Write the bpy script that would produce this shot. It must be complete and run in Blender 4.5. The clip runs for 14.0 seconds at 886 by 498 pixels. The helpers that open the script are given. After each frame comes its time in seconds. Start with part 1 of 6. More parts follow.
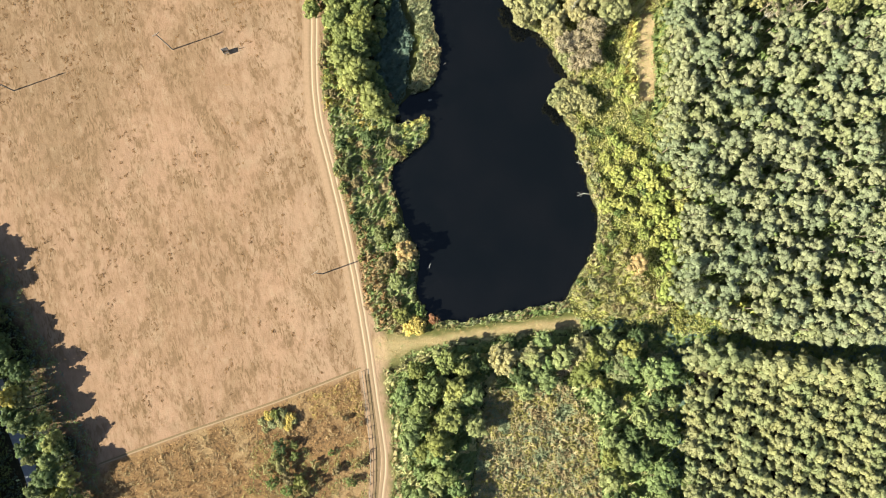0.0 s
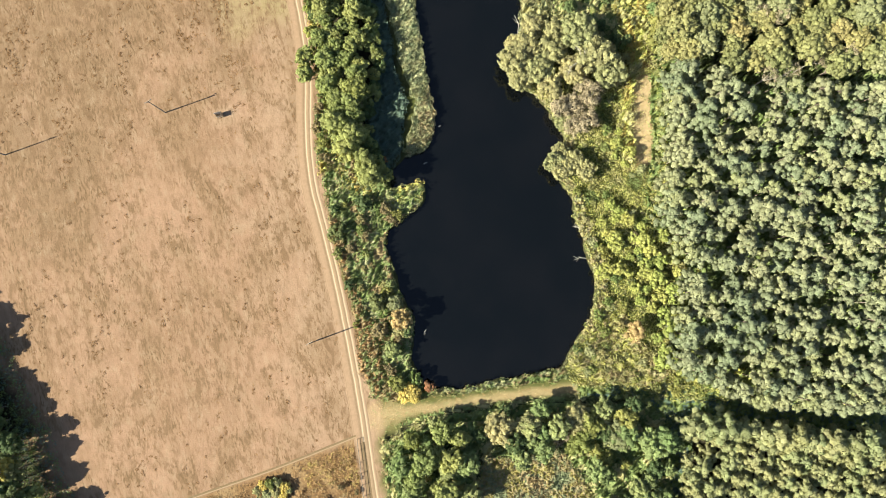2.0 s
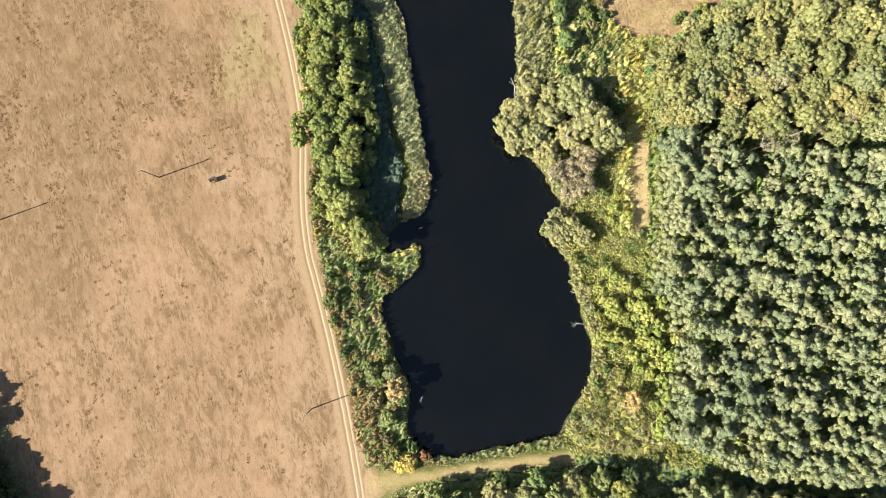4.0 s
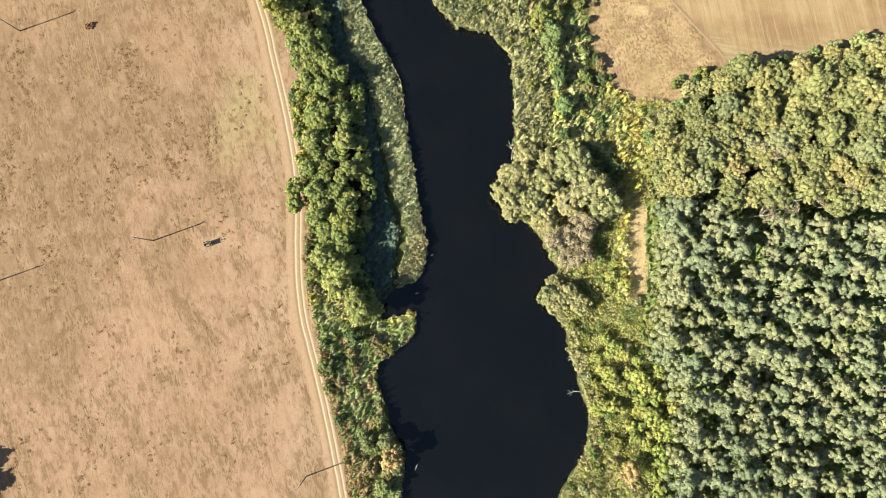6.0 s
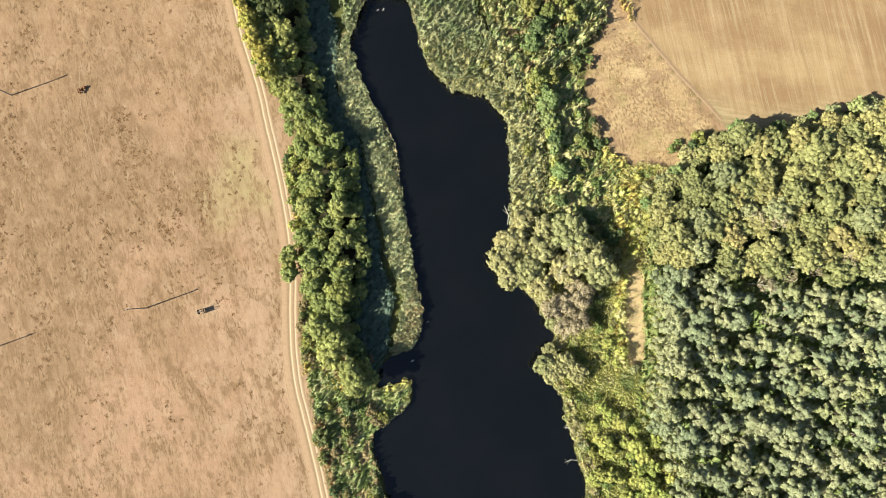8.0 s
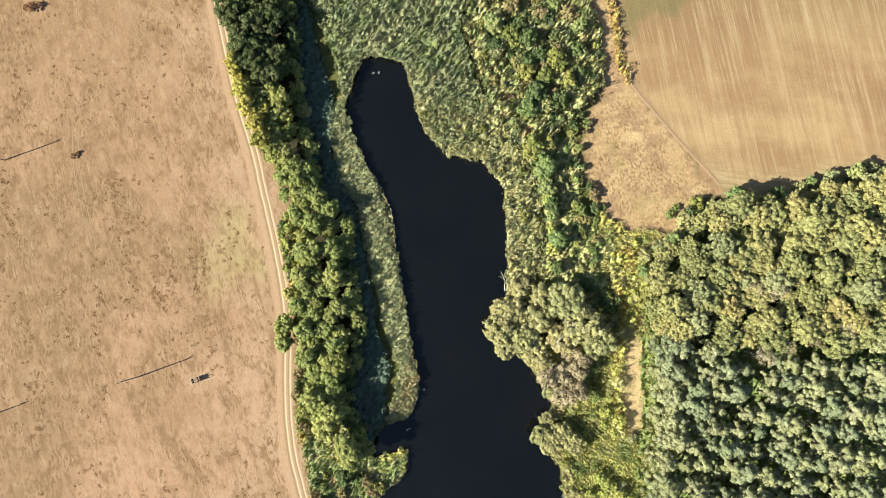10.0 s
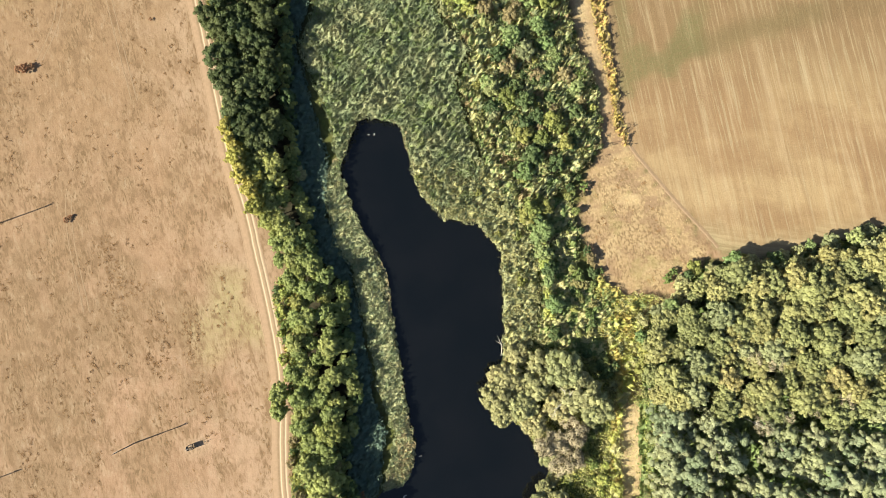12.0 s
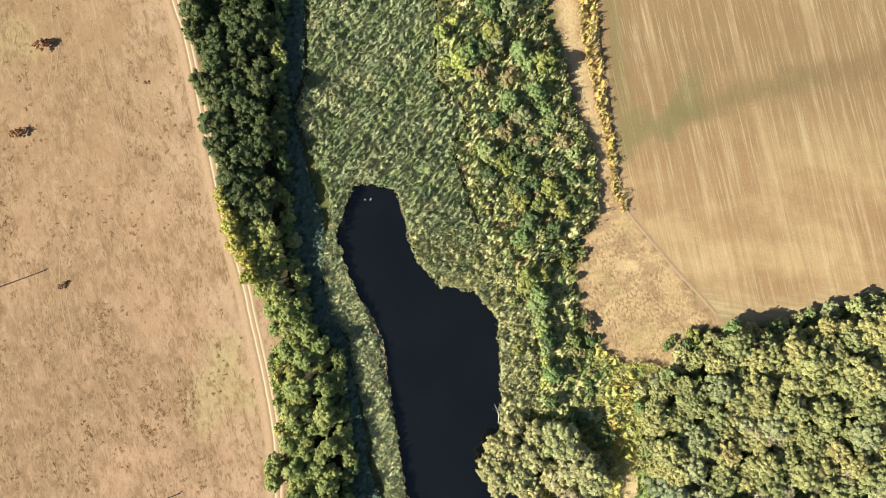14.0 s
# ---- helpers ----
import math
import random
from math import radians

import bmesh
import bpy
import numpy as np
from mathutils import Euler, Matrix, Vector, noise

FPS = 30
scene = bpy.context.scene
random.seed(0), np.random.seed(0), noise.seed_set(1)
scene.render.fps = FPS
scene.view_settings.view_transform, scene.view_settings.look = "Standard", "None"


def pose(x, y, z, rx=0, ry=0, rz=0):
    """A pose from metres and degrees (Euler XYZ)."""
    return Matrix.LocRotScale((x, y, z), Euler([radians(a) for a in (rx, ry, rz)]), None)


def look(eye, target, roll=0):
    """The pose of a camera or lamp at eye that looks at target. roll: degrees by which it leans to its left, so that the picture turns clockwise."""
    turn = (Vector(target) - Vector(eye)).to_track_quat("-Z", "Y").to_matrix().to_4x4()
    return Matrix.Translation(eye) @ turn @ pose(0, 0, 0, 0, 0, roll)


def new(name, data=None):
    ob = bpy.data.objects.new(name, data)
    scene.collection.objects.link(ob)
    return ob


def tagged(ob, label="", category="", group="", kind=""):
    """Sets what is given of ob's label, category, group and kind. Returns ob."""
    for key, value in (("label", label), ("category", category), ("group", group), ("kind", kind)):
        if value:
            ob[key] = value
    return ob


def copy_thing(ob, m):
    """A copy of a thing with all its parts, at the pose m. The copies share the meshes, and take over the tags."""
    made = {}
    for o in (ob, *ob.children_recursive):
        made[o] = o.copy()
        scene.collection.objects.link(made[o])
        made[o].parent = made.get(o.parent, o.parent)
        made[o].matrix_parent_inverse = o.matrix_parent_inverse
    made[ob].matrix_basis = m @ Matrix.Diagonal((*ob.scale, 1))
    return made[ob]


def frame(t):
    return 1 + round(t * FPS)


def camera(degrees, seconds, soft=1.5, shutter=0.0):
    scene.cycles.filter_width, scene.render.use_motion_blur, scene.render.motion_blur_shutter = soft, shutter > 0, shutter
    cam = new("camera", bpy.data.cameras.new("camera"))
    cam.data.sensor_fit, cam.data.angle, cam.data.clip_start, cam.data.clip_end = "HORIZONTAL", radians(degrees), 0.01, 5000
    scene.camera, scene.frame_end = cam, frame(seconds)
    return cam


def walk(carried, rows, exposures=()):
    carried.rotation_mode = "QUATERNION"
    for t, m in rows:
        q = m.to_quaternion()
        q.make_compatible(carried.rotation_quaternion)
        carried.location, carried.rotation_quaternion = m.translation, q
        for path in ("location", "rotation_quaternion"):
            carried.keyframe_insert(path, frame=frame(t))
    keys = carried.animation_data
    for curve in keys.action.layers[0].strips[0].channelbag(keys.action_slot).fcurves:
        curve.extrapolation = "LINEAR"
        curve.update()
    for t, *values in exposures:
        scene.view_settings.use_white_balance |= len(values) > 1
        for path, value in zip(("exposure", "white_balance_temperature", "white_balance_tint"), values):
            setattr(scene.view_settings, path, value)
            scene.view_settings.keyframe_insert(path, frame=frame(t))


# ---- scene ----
import itertools

cam = camera(76.0, 14.0, soft=0.65)
EXPOSURE, SKY = 1.64, 0.059
PATH = [
    (0, (0.503, -3.12, 144.551), (0.499, -2.978, 142.556), -0.1),
    (0.5, (0.669, 1.13, 144.551), (0.665, 1.27, 142.556), 0.0),
    (1, (0.834, 5.38, 144.552), (0.831, 5.519, 142.557), -0.1),
    (1.5, (0.999, 9.629, 144.552), (0.996, 9.768, 142.557), -0.0),
    (2, (1.163, 13.88, 144.553), (1.16, 14.018, 142.558), 0.1),
    (2.5, (1.326, 18.13, 144.553), (1.323, 18.268, 142.558), 0.2),
    (3, (1.486, 22.38, 144.554), (1.483, 22.517, 142.559), 0.1),
    (5.5, (2.28, 43.633, 144.563), (2.277, 43.768, 142.568), -0.1),
    (6, (2.437, 47.884, 144.564), (2.433, 48.017, 142.568), -0.2),
    (6.5, (2.591, 52.134, 144.564), (2.588, 52.271, 142.569), -0.2),
    (7, (2.744, 56.384, 144.564), (2.741, 56.519, 142.569), -0.1),
    (7.5, (2.894, 60.632, 144.564), (2.891, 60.765, 142.569), 0.1),
    (8, (3.041, 64.878, 144.565), (3.038, 65.011, 142.569), 0.1),
    (8.5, (3.185, 69.123, 144.565), (3.182, 69.254, 142.569), 0.0),
    (8.7, (3.242, 70.82, 144.565), (3.239, 70.959, 142.57), 0.0),
    (11, (3.883, 90.329, 144.57), (3.881, 90.458, 142.574), 0.5),
    (11.5, (4.021, 94.568, 144.571), (4.02, 94.696, 142.575), 0.5),
    (12, (4.158, 98.804, 144.572), (4.156, 98.93, 142.576), 0.3),
    (12.5, (4.295, 103.038, 144.573), (4.292, 103.164, 142.577), -0.0),
    (13, (4.432, 107.271, 144.574), (4.429, 107.397, 142.578), -0.1),
    (13.5, (4.568, 111.504, 144.575), (4.564, 111.63, 142.579), -0.4),
    (14, (4.704, 115.735, 144.576), (4.701, 115.862, 142.58), -0.1),
]
walk(cam, [(t, look(eye, target, roll)) for t, eye, target, roll in PATH], [(0.0, EXPOSURE), (14.0, EXPOSURE)])

# ---- sky and sun ----
SUN_EL, SUN_AZ = radians(33.9), math.atan2(-0.93, -0.365)
world = bpy.data.worlds.new("sky")
scene.world = world
world.use_nodes = True
sky = world.node_tree.nodes.new("ShaderNodeTexSky")
sky.sky_type, sky.sun_disc = "NISHITA", False
sky.sun_elevation, sky.sun_rotation = SUN_EL, SUN_AZ
sky.air_density, sky.dust_density, sky.ozone_density = 1.0, 0.8, 1.2
world.node_tree.links.new(sky.outputs[0], world.node_tree.nodes["Background"].inputs["Color"])
world.node_tree.nodes["Background"].inputs["Strength"].default_value = SKY
sun_lamp = bpy.data.lights.new("sun", "SUN")
sun_lamp.energy, sun_lamp.angle, sun_lamp.color = 5.0, radians(0.53), (0.98, 0.96, 0.81)
sun = new("sun", sun_lamp)
sun.matrix_world = look((-93, -36.5, 67.2), (0, 0, 0))

rng = np.random.default_rng(7)


# ---- materials ----
class Net:
    """A small writer of node trees."""

    def __init__(self, name):
        self.mat = bpy.data.materials.new(name)
        self.mat.use_nodes = True
        self.tree = self.mat.node_tree
        self.bsdf = self.tree.nodes["Principled BSDF"]
        self.out = self.tree.nodes["Material Output"]

    def node(self, kind):
        return self.tree.nodes.new("ShaderNode" + kind)

    def put(self, socket, value):
        if isinstance(value, bpy.types.NodeSocket):
            self.tree.links.new(value, socket)
        elif isinstance(value, tuple) and len(value) == 3 and len(socket.default_value) == 4:
            socket.default_value = (*value, 1)
        else:
            socket.default_value = value

    def math(self, op, a, b=0.0, clamp=False):
        n = self.node("Math")
        n.operation, n.use_clamp = op, clamp
        self.put(n.inputs[0], a)
        self.put(n.inputs[1], b)
        return n.outputs[0]

    def mix(self, fac, a, b, blend="MIX"):
        n = self.node("Mix")
        n.data_type, n.blend_type = "RGBA", blend
        self.put(n.inputs[0], fac)
        self.put(n.inputs[6], a)
        self.put(n.inputs[7], b)
        return n.outputs[2]

    def noise(self, scale, detail=4.0, rough=0.6, vector=None, distortion=0.0):
        n = self.node("TexNoise")
        n.inputs["Scale"].default_value, n.inputs["Detail"].default_value = scale, detail
        n.inputs["Roughness"].default_value, n.inputs["Distortion"].default_value = rough, distortion
        self.put(n.inputs["Vector"], vector if vector else self.coords())
        return n.outputs["Fac"]

    def coords(self, turn=0.0, scale=(1, 1, 1)):
        g = self.node("NewGeometry").outputs["Position"]
        if turn:
            r = self.node("VectorRotate")
            r.rotation_type = "Z_AXIS"
            r.inputs["Angle"].default_value = radians(turn)
            self.put(r.inputs["Vector"], g)
            g = r.outputs[0]
        m = self.node("Mapping")
        m.inputs["Scale"].default_value = scale
        self.put(m.inputs["Vector"], g)
        return m.outputs[0]

    def span(self, value, lo, hi, a=0.0, b=1.0):
        n = self.node("MapRange")
        n.interpolation_type = "SMOOTHSTEP"
        for i, v in enumerate((value, lo, hi, a, b)):
            self.put(n.inputs[i], v)
        return n.outputs[0]

    def attr(self, name):
        n = self.node("Attribute")
        n.attribute_name = name
        return n.outputs["Fac"]

    def bump(self, height, strength, distance=0.1):
        n = self.node("Bump")
        n.inputs["Strength"].default_value, n.inputs["Distance"].default_value = strength, distance
        self.put(n.inputs["Height"], height)
        self.put(self.bsdf.inputs["Normal"], n.outputs[0])

    def done(self, colour, rough=0.9, spec=0.2):
        self.put(self.bsdf.inputs["Base Color"], colour)
        self.put(self.bsdf.inputs["Roughness"], rough)
        self.put(self.bsdf.inputs["Specular IOR Level"], spec)
        return self.mat


LEAF, COVER = 1.52, 1.36


def foliage(name, stops, thin=0.5, spread=0.2, stuff=False):
    """Leaves: the colour goes from plant to plant along stops, and varies from leaf to leaf and in broad patches."""
    n = Net(name)
    plant = n.attr("tint") if stuff else n.node("ObjectInfo").outputs["Random"]
    ramp = n.node("ValToRGB")
    ramp.color_ramp.elements[0].position, ramp.color_ramp.elements[1].position = 0.0, 1.0
    while len(ramp.color_ramp.elements) < len(stops):
        ramp.color_ramp.elements.new(0.5)
    for i, c in enumerate(stops):
        ramp.color_ramp.elements[i].position = i / (len(stops) - 1)
        ramp.color_ramp.elements[i].color = tuple(v * w * (COVER if stuff else LEAF) for v, w in zip(c, (1.03, 1.0, 1.02))) + (1,)
    leaf = n.node("NewGeometry").outputs["Random Per Island"]
    patch = n.noise(0.35, 3)
    n.put(ramp.inputs[0], n.math("ADD", n.math("MULTIPLY", plant, 0.75), n.math("MULTIPLY", patch, 0.3), True))
    gain = n.math("ADD", 1.0 - spread / 2, n.math("MULTIPLY", leaf, spread))
    if not stuff:
        gain = n.math("MULTIPLY", gain, n.math("ADD", 0.78, n.math("MULTIPLY", n.attr("tuft"), 0.44)))
    colour = n.mix(1.0, ramp.outputs[0], n.node("CombineColor").outputs[0], "MULTIPLY")
    grey = [x for x in n.tree.nodes if x.bl_idname == "ShaderNodeCombineColor"][0]
    for k in range(3):
        n.put(grey.inputs[k], gain)
    n.done(colour, 0.6, 0.2)
    trans = n.node("BsdfTranslucent")
    n.put(trans.inputs["Color"], colour)
    both = n.node("MixShader")
    both.inputs[0].default_value = thin
    n.put(both.inputs[1], n.bsdf.outputs[0])
    n.put(both.inputs[2], trans.outputs[0])
    n.put(n.out.inputs["Surface"], both.outputs[0])
    return n.mat


def plain(name, a, b, scale=3.0, rough=0.85, metal=0.0, bump=0.3):
    n = Net(name)
    v = n.noise(scale, 6, 0.65)
    n.done(n.mix(n.span(v, 0.3, 0.7), a, b), rough)
    n.bsdf.inputs["Metallic"].default_value = metal
    n.bump(v, bump, 0.03)
    return n.mat


def ground_material():
    n = Net("ground_soil_and_grass")
    # dry pasture: tan, with brown weedy patches and streaks along the mowing
    broad = n.noise(0.035, 5, 0.68)
    middle = n.noise(0.16, 5, 0.65)
    fine = n.noise(1.3, 6, 0.7)
    grit = n.noise(6.0, 4, 0.7)
    streak = n.noise(1.0, 5, 0.68, n.coords(-16, (0.85, 0.18, 1)))
    patch = n.noise(0.085, 5, 0.68, n.coords(-14, (1.0, 0.55, 1)), 0.5)
    marks = n.noise(1.5, 4, 0.62, n.coords(-18, (1.15, 0.7, 1)), 0.3)
    blotch = n.noise(0.55, 6, 0.68, n.coords(-16.7, (1.0, 0.42, 1)), 0.3)
    dash = n.noise(1.9, 3, 0.6, n.coords(-16.7, (1.0, 0.34, 1)))
    field = n.mix(n.span(broad, 0.35, 0.68), (0.256, 0.156, 0.097), (0.213, 0.129, 0.076))
    field = n.mix(n.span(middle, 0.5, 0.75, 0, 0.55), field, (0.225, 0.158, 0.096))
    field = n.mix(n.span(streak, 0.46, 0.32, 0, 0.55), field, (0.262, 0.175, 0.109))
    field = n.mix(n.math("MULTIPLY", n.attr("old"), 0.75), field, (0.17, 0.108, 0.053))
    field = n.mix(n.attr("trod"), field, (0.272, 0.184, 0.118))
    field = n.mix(n.math("MULTIPLY", n.attr("fresh"), n.span(fine, 0.25, 0.7, 0.5, 1.0)), field, (0.225, 0.18, 0.085))
    clump = n.noise(0.26, 5, 0.7, n.coords(-16.7, (1.0, 0.6, 1)), 0.6)
    zone = n.math("ADD", patch, n.math("MULTIPLY", n.attr("brown"), 0.12))
    field = n.mix(n.math("MULTIPLY", n.attr("brown"), n.span(middle, 0.38, 0.62, 0.2, 0.85)), field, (0.166, 0.107, 0.061))
    field = n.mix(n.math("MULTIPLY", n.span(zone, 0.44, 0.64), 0.6), field, (0.168, 0.107, 0.058))
    field = n.mix(n.span(streak, 0.52, 0.68, 0, 0.45), field, (0.165, 0.104, 0.056))
    field = n.mix(n.math("MULTIPLY", n.span(blotch, 0.48, 0.6), n.span(zone, 0.38, 0.58, 0.2, 0.9)), field, (0.142, 0.086, 0.046))
    field = n.mix(n.math("MULTIPLY", n.span(blotch, 0.46, 0.34), 0.4), field, (0.268, 0.188, 0.118))
    field = n.mix(n.math("MULTIPLY", n.span(dash, 0.49, 0.6), n.math("MULTIPLY", n.span(clump, 0.42, 0.57), n.span(zone, 0.38, 0.6, 0.25, 0.95))), field, (0.118, 0.072, 0.036))
    field = n.mix(n.math("MULTIPLY", n.span(grit, 0.5, 0.75), 0.3), field, (0.24, 0.17, 0.105))
    # stubble, drilled in straight rows
    rows = n.noise(1.0, 5, 0.74, n.coords(-12.5, (1.3, 0.035, 1)))
    lane = n.noise(1.0, 3, 0.65, n.coords(-12.5, (0.3, 0.014, 1)))
    pale = n.noise(1.0, 3, 0.6, n.coords(-12.5, (0.75, 0.02, 1)))
    tilth = n.noise(0.022, 5, 0.62, n.coords(10, (1.0, 1.6, 1)))
    fade = n.span(n.noise(0.05, 4, 0.65), 0.35, 0.62, 0.6, 1.0)
    stub = n.mix(n.span(tilth, 0.38, 0.58), (0.252, 0.172, 0.089), (0.184, 0.113, 0.057))
    stub = n.mix(n.span(n.attr("old"), 0.6, 0.85, 0, 0.85), stub, (0.138, 0.087, 0.043))
    stub = n.mix(n.math("MULTIPLY", n.span(lane, 0.5, 0.66, 0, 0.4), fade), stub, (0.3, 0.215, 0.125))
    stub = n.mix(n.math("MULTIPLY", n.span(lane, 0.48, 0.34, 0, 0.4), fade), stub, (0.165, 0.102, 0.055))
    stub = n.mix(n.math("MULTIPLY", n.span(rows, 0.5, 0.64, 0, 0.42), fade), stub, (0.3, 0.245, 0.145))
    stub = n.mix(n.math("MULTIPLY", n.span(rows, 0.48, 0.36, 0, 0.5), fade), stub, (0.155, 0.098, 0.052))
    stub = n.mix(n.math("MULTIPLY", n.span(pale, 0.6, 0.72, 0, 0.3), fade), stub, (0.34, 0.255, 0.15))
    stub = n.mix(n.math("MULTIPLY", n.attr("band"), n.span(rows, 0.3, 0.6, 0.85, 0.5)), stub, (0.115, 0.076, 0.037))
    stub = n.mix(n.attr("headland"), stub, n.mix(n.span(n.noise(0.8, 4, 0.65, n.coords(8, (0.12, 1.0, 1))), 0.4, 0.6), (0.2, 0.145, 0.078), (0.27, 0.205, 0.115)))
    stub = n.mix(n.math("MULTIPLY", n.attr("sprout"), n.span(fine, 0.2, 0.7, 0.3, 1.0)), stub, (0.098, 0.092, 0.038))
    colour = n.mix(n.attr("stubble"), field, stub)
    # rank yellow grass
    straw = n.mix(n.span(fine, 0.35, 0.65), (0.305, 0.212, 0.113), (0.25, 0.165, 0.084))
    straw = n.mix(n.span(middle, 0.5, 0.66, 0, 0.8), straw, (0.32, 0.235, 0.125))
    straw = n.mix(n.math("MULTIPLY", n.span(n.noise(0.2, 5, 0.65), 0.46, 0.58), 0.8), straw, (0.2, 0.125, 0.072))
    straw = n.mix(n.math("MULTIPLY", n.span(marks, 0.48, 0.58), n.span(patch, 0.4, 0.55, 0.3, 1.0)), straw, (0.15, 0.098, 0.05))
    straw = n.mix(n.span(n.noise(0.12, 4, 0.65), 0.54, 0.66, 0, 0.35), straw, (0.2, 0.165, 0.066))
    colour = n.mix(n.attr("straw"), colour, straw)
    # rank ochre grass of the uncut corner
    rank = n.mix(n.span(fine, 0.35, 0.65), (0.205, 0.12, 0.052), (0.13, 0.076, 0.035))
    rank = n.mix(n.span(patch, 0.5, 0.62, 0, 0.8), rank, (0.25, 0.168, 0.085))
    rank = n.mix(n.math("MULTIPLY", n.span(marks, 0.5, 0.58), n.span(middle, 0.42, 0.55)), rank, (0.085, 0.052, 0.026))
    colour = n.mix(n.attr("rank"), colour, rank)
    # green sward
    green = n.mix(n.span(fine, 0.35, 0.65), (0.0499, 0.0599, 0.015), (0.0998, 0.0998, 0.03))
    green = n.mix(n.span(middle, 0.4, 0.65, 0, 0.7), green, (0.0449, 0.0649, 0.015))
    colour = n.mix(n.attr("green"), colour, green)
    # pale sandy soil
    sand = n.mix(n.span(fine, 0.3, 0.7), (0.42, 0.31, 0.17), (0.31, 0.22, 0.11))
    colour = n.mix(n.math("MULTIPLY", n.attr("sand"), n.span(middle, 0.2, 0.5, 0.6, 1.0)), colour, sand)
    # leaf litter and mud, coloured extra dark to deepen shaded gaps between crowns
    litter_shade = n.mix(n.span(fine, 0.3, 0.7), (0.02, 0.019, 0.011), (0.045, 0.037, 0.021))
    colour = n.mix(n.attr("litter_shade"), colour, litter_shade)
    n.done(colour, 0.95, 0.1)
    n.bump(n.math("ADD", fine, n.math("MULTIPLY", grit, 0.5)), 0.6, 0.15)
    return n.mat


def track_material():
    n = Net("worn_track_soil")
    fine, grit = n.noise(1.1, 6, 0.7), n.noise(5.0, 4, 0.7)
    verge = n.mix(n.span(fine, 0.35, 0.65), (0.252, 0.164, 0.102), (0.216, 0.14, 0.085))
    bare = n.mix(n.span(grit, 0.3, 0.7), (0.46, 0.355, 0.24), (0.38, 0.28, 0.18))
    dark = n.mix(n.span(fine, 0.35, 0.65), (0.0998, 0.0749, 0.0349), (0.15, 0.105, 0.0549))
    colour = n.mix(n.math("MULTIPLY", n.attr("hump"), n.span(fine, 0.3, 0.6, 0.4, 1.0)), verge, dark)
    colour = n.mix(n.math("MULTIPLY", n.attr("rut"), n.span(fine, 0.2, 0.5, 0.45, 1.0)), colour, bare)
    n.done(colour, 0.95, 0.1)
    n.bump(grit, 0.5, 0.06)
    return n.mat


def water_material():
    n = Net("dark_pond_water")
    murk = n.span(n.noise(0.045, 4, 0.6), 0.35, 0.65)
    n.done(n.mix(murk, (0.0022, 0.0028, 0.0031), (0.0034, 0.0037, 0.004)), 0.1, 0.62)
    n.bsdf.inputs["IOR"].default_value = 1.33
    n.bump(n.noise(1.6, 3, 0.5), 0.05, 0.05)
    return n.mat


GROUND, TRACK_SOIL, WATER = ground_material(), track_material(), water_material()
BARK = plain("grey_brown_bark", (0.12, 0.09, 0.065), (0.22, 0.18, 0.14))
PALE_BARK = plain("bleached_bark", (0.38, 0.34, 0.28), (0.52, 0.48, 0.4))
TIMBER = plain("weathered_timber", (0.2, 0.16, 0.12), (0.33, 0.28, 0.22))
PORCELAIN = plain("brown_porcelain", (0.25, 0.2, 0.16), (0.3, 0.25, 0.2), 5, 0.3)
SHEET = plain("grey_sheet_roof", (0.2, 0.175, 0.15), (0.3, 0.27, 0.24), 2, 0.7)
ASPHALT = plain("grey_road_surface", (0.16, 0.165, 0.175), (0.22, 0.225, 0.235), 1.5, 0.85)
PINE = foliage("pine_needles", [(0.134, 0.166, 0.093), (0.18, 0.203, 0.113), (0.22, 0.226, 0.123), (0.206, 0.223, 0.1)])
YOUNG = foliage("young_tree_leaves", [(0.165, 0.197, 0.092), (0.205, 0.222, 0.103), (0.236, 0.234, 0.112), (0.25, 0.253, 0.104)])
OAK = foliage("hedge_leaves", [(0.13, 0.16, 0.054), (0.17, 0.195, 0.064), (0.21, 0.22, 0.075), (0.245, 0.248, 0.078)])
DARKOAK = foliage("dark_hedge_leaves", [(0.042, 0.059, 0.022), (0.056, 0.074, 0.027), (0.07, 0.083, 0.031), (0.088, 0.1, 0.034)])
BIRCH = foliage("mixed_wood_leaves", [(0.142, 0.153, 0.064), (0.184, 0.192, 0.077), (0.214, 0.21, 0.085), (0.246, 0.225, 0.09)])
THICKET = foliage("thicket_leaves", [(0.06, 0.092, 0.036), (0.09, 0.12, 0.044), (0.132, 0.145, 0.056), (0.195, 0.185, 0.074)])
OLIVE = foliage("yellow_olive_leaves", [(0.18, 0.18, 0.045), (0.24, 0.225, 0.055), (0.3, 0.26, 0.07)])
COPSE = foliage("copse_leaves", [(0.1, 0.15, 0.055), (0.148, 0.193, 0.072), (0.19, 0.218, 0.086), (0.235, 0.24, 0.1)])
WILLOW_LEAF = foliage("willow_leaves", [(0.195, 0.207, 0.095), (0.245, 0.236, 0.11), (0.295, 0.266, 0.126)])
LIME = foliage("lime_green_leaves", [(0.185, 0.23, 0.065), (0.255, 0.275, 0.08), (0.31, 0.3, 0.095)])
SCRUB = foliage("scrub_leaves", [(0.085, 0.125, 0.04), (0.13, 0.165, 0.05), (0.19, 0.19, 0.07), (0.22, 0.18, 0.085)])
GOLD = foliage("golden_leaves", [(0.36, 0.3, 0.09), (0.43, 0.36, 0.115)])
AMBER = foliage("amber_leaves", [(0.3, 0.225, 0.1), (0.34, 0.27, 0.125)])
RUST = foliage("rust_leaves", [(0.2, 0.1, 0.05), (0.28, 0.16, 0.08)])
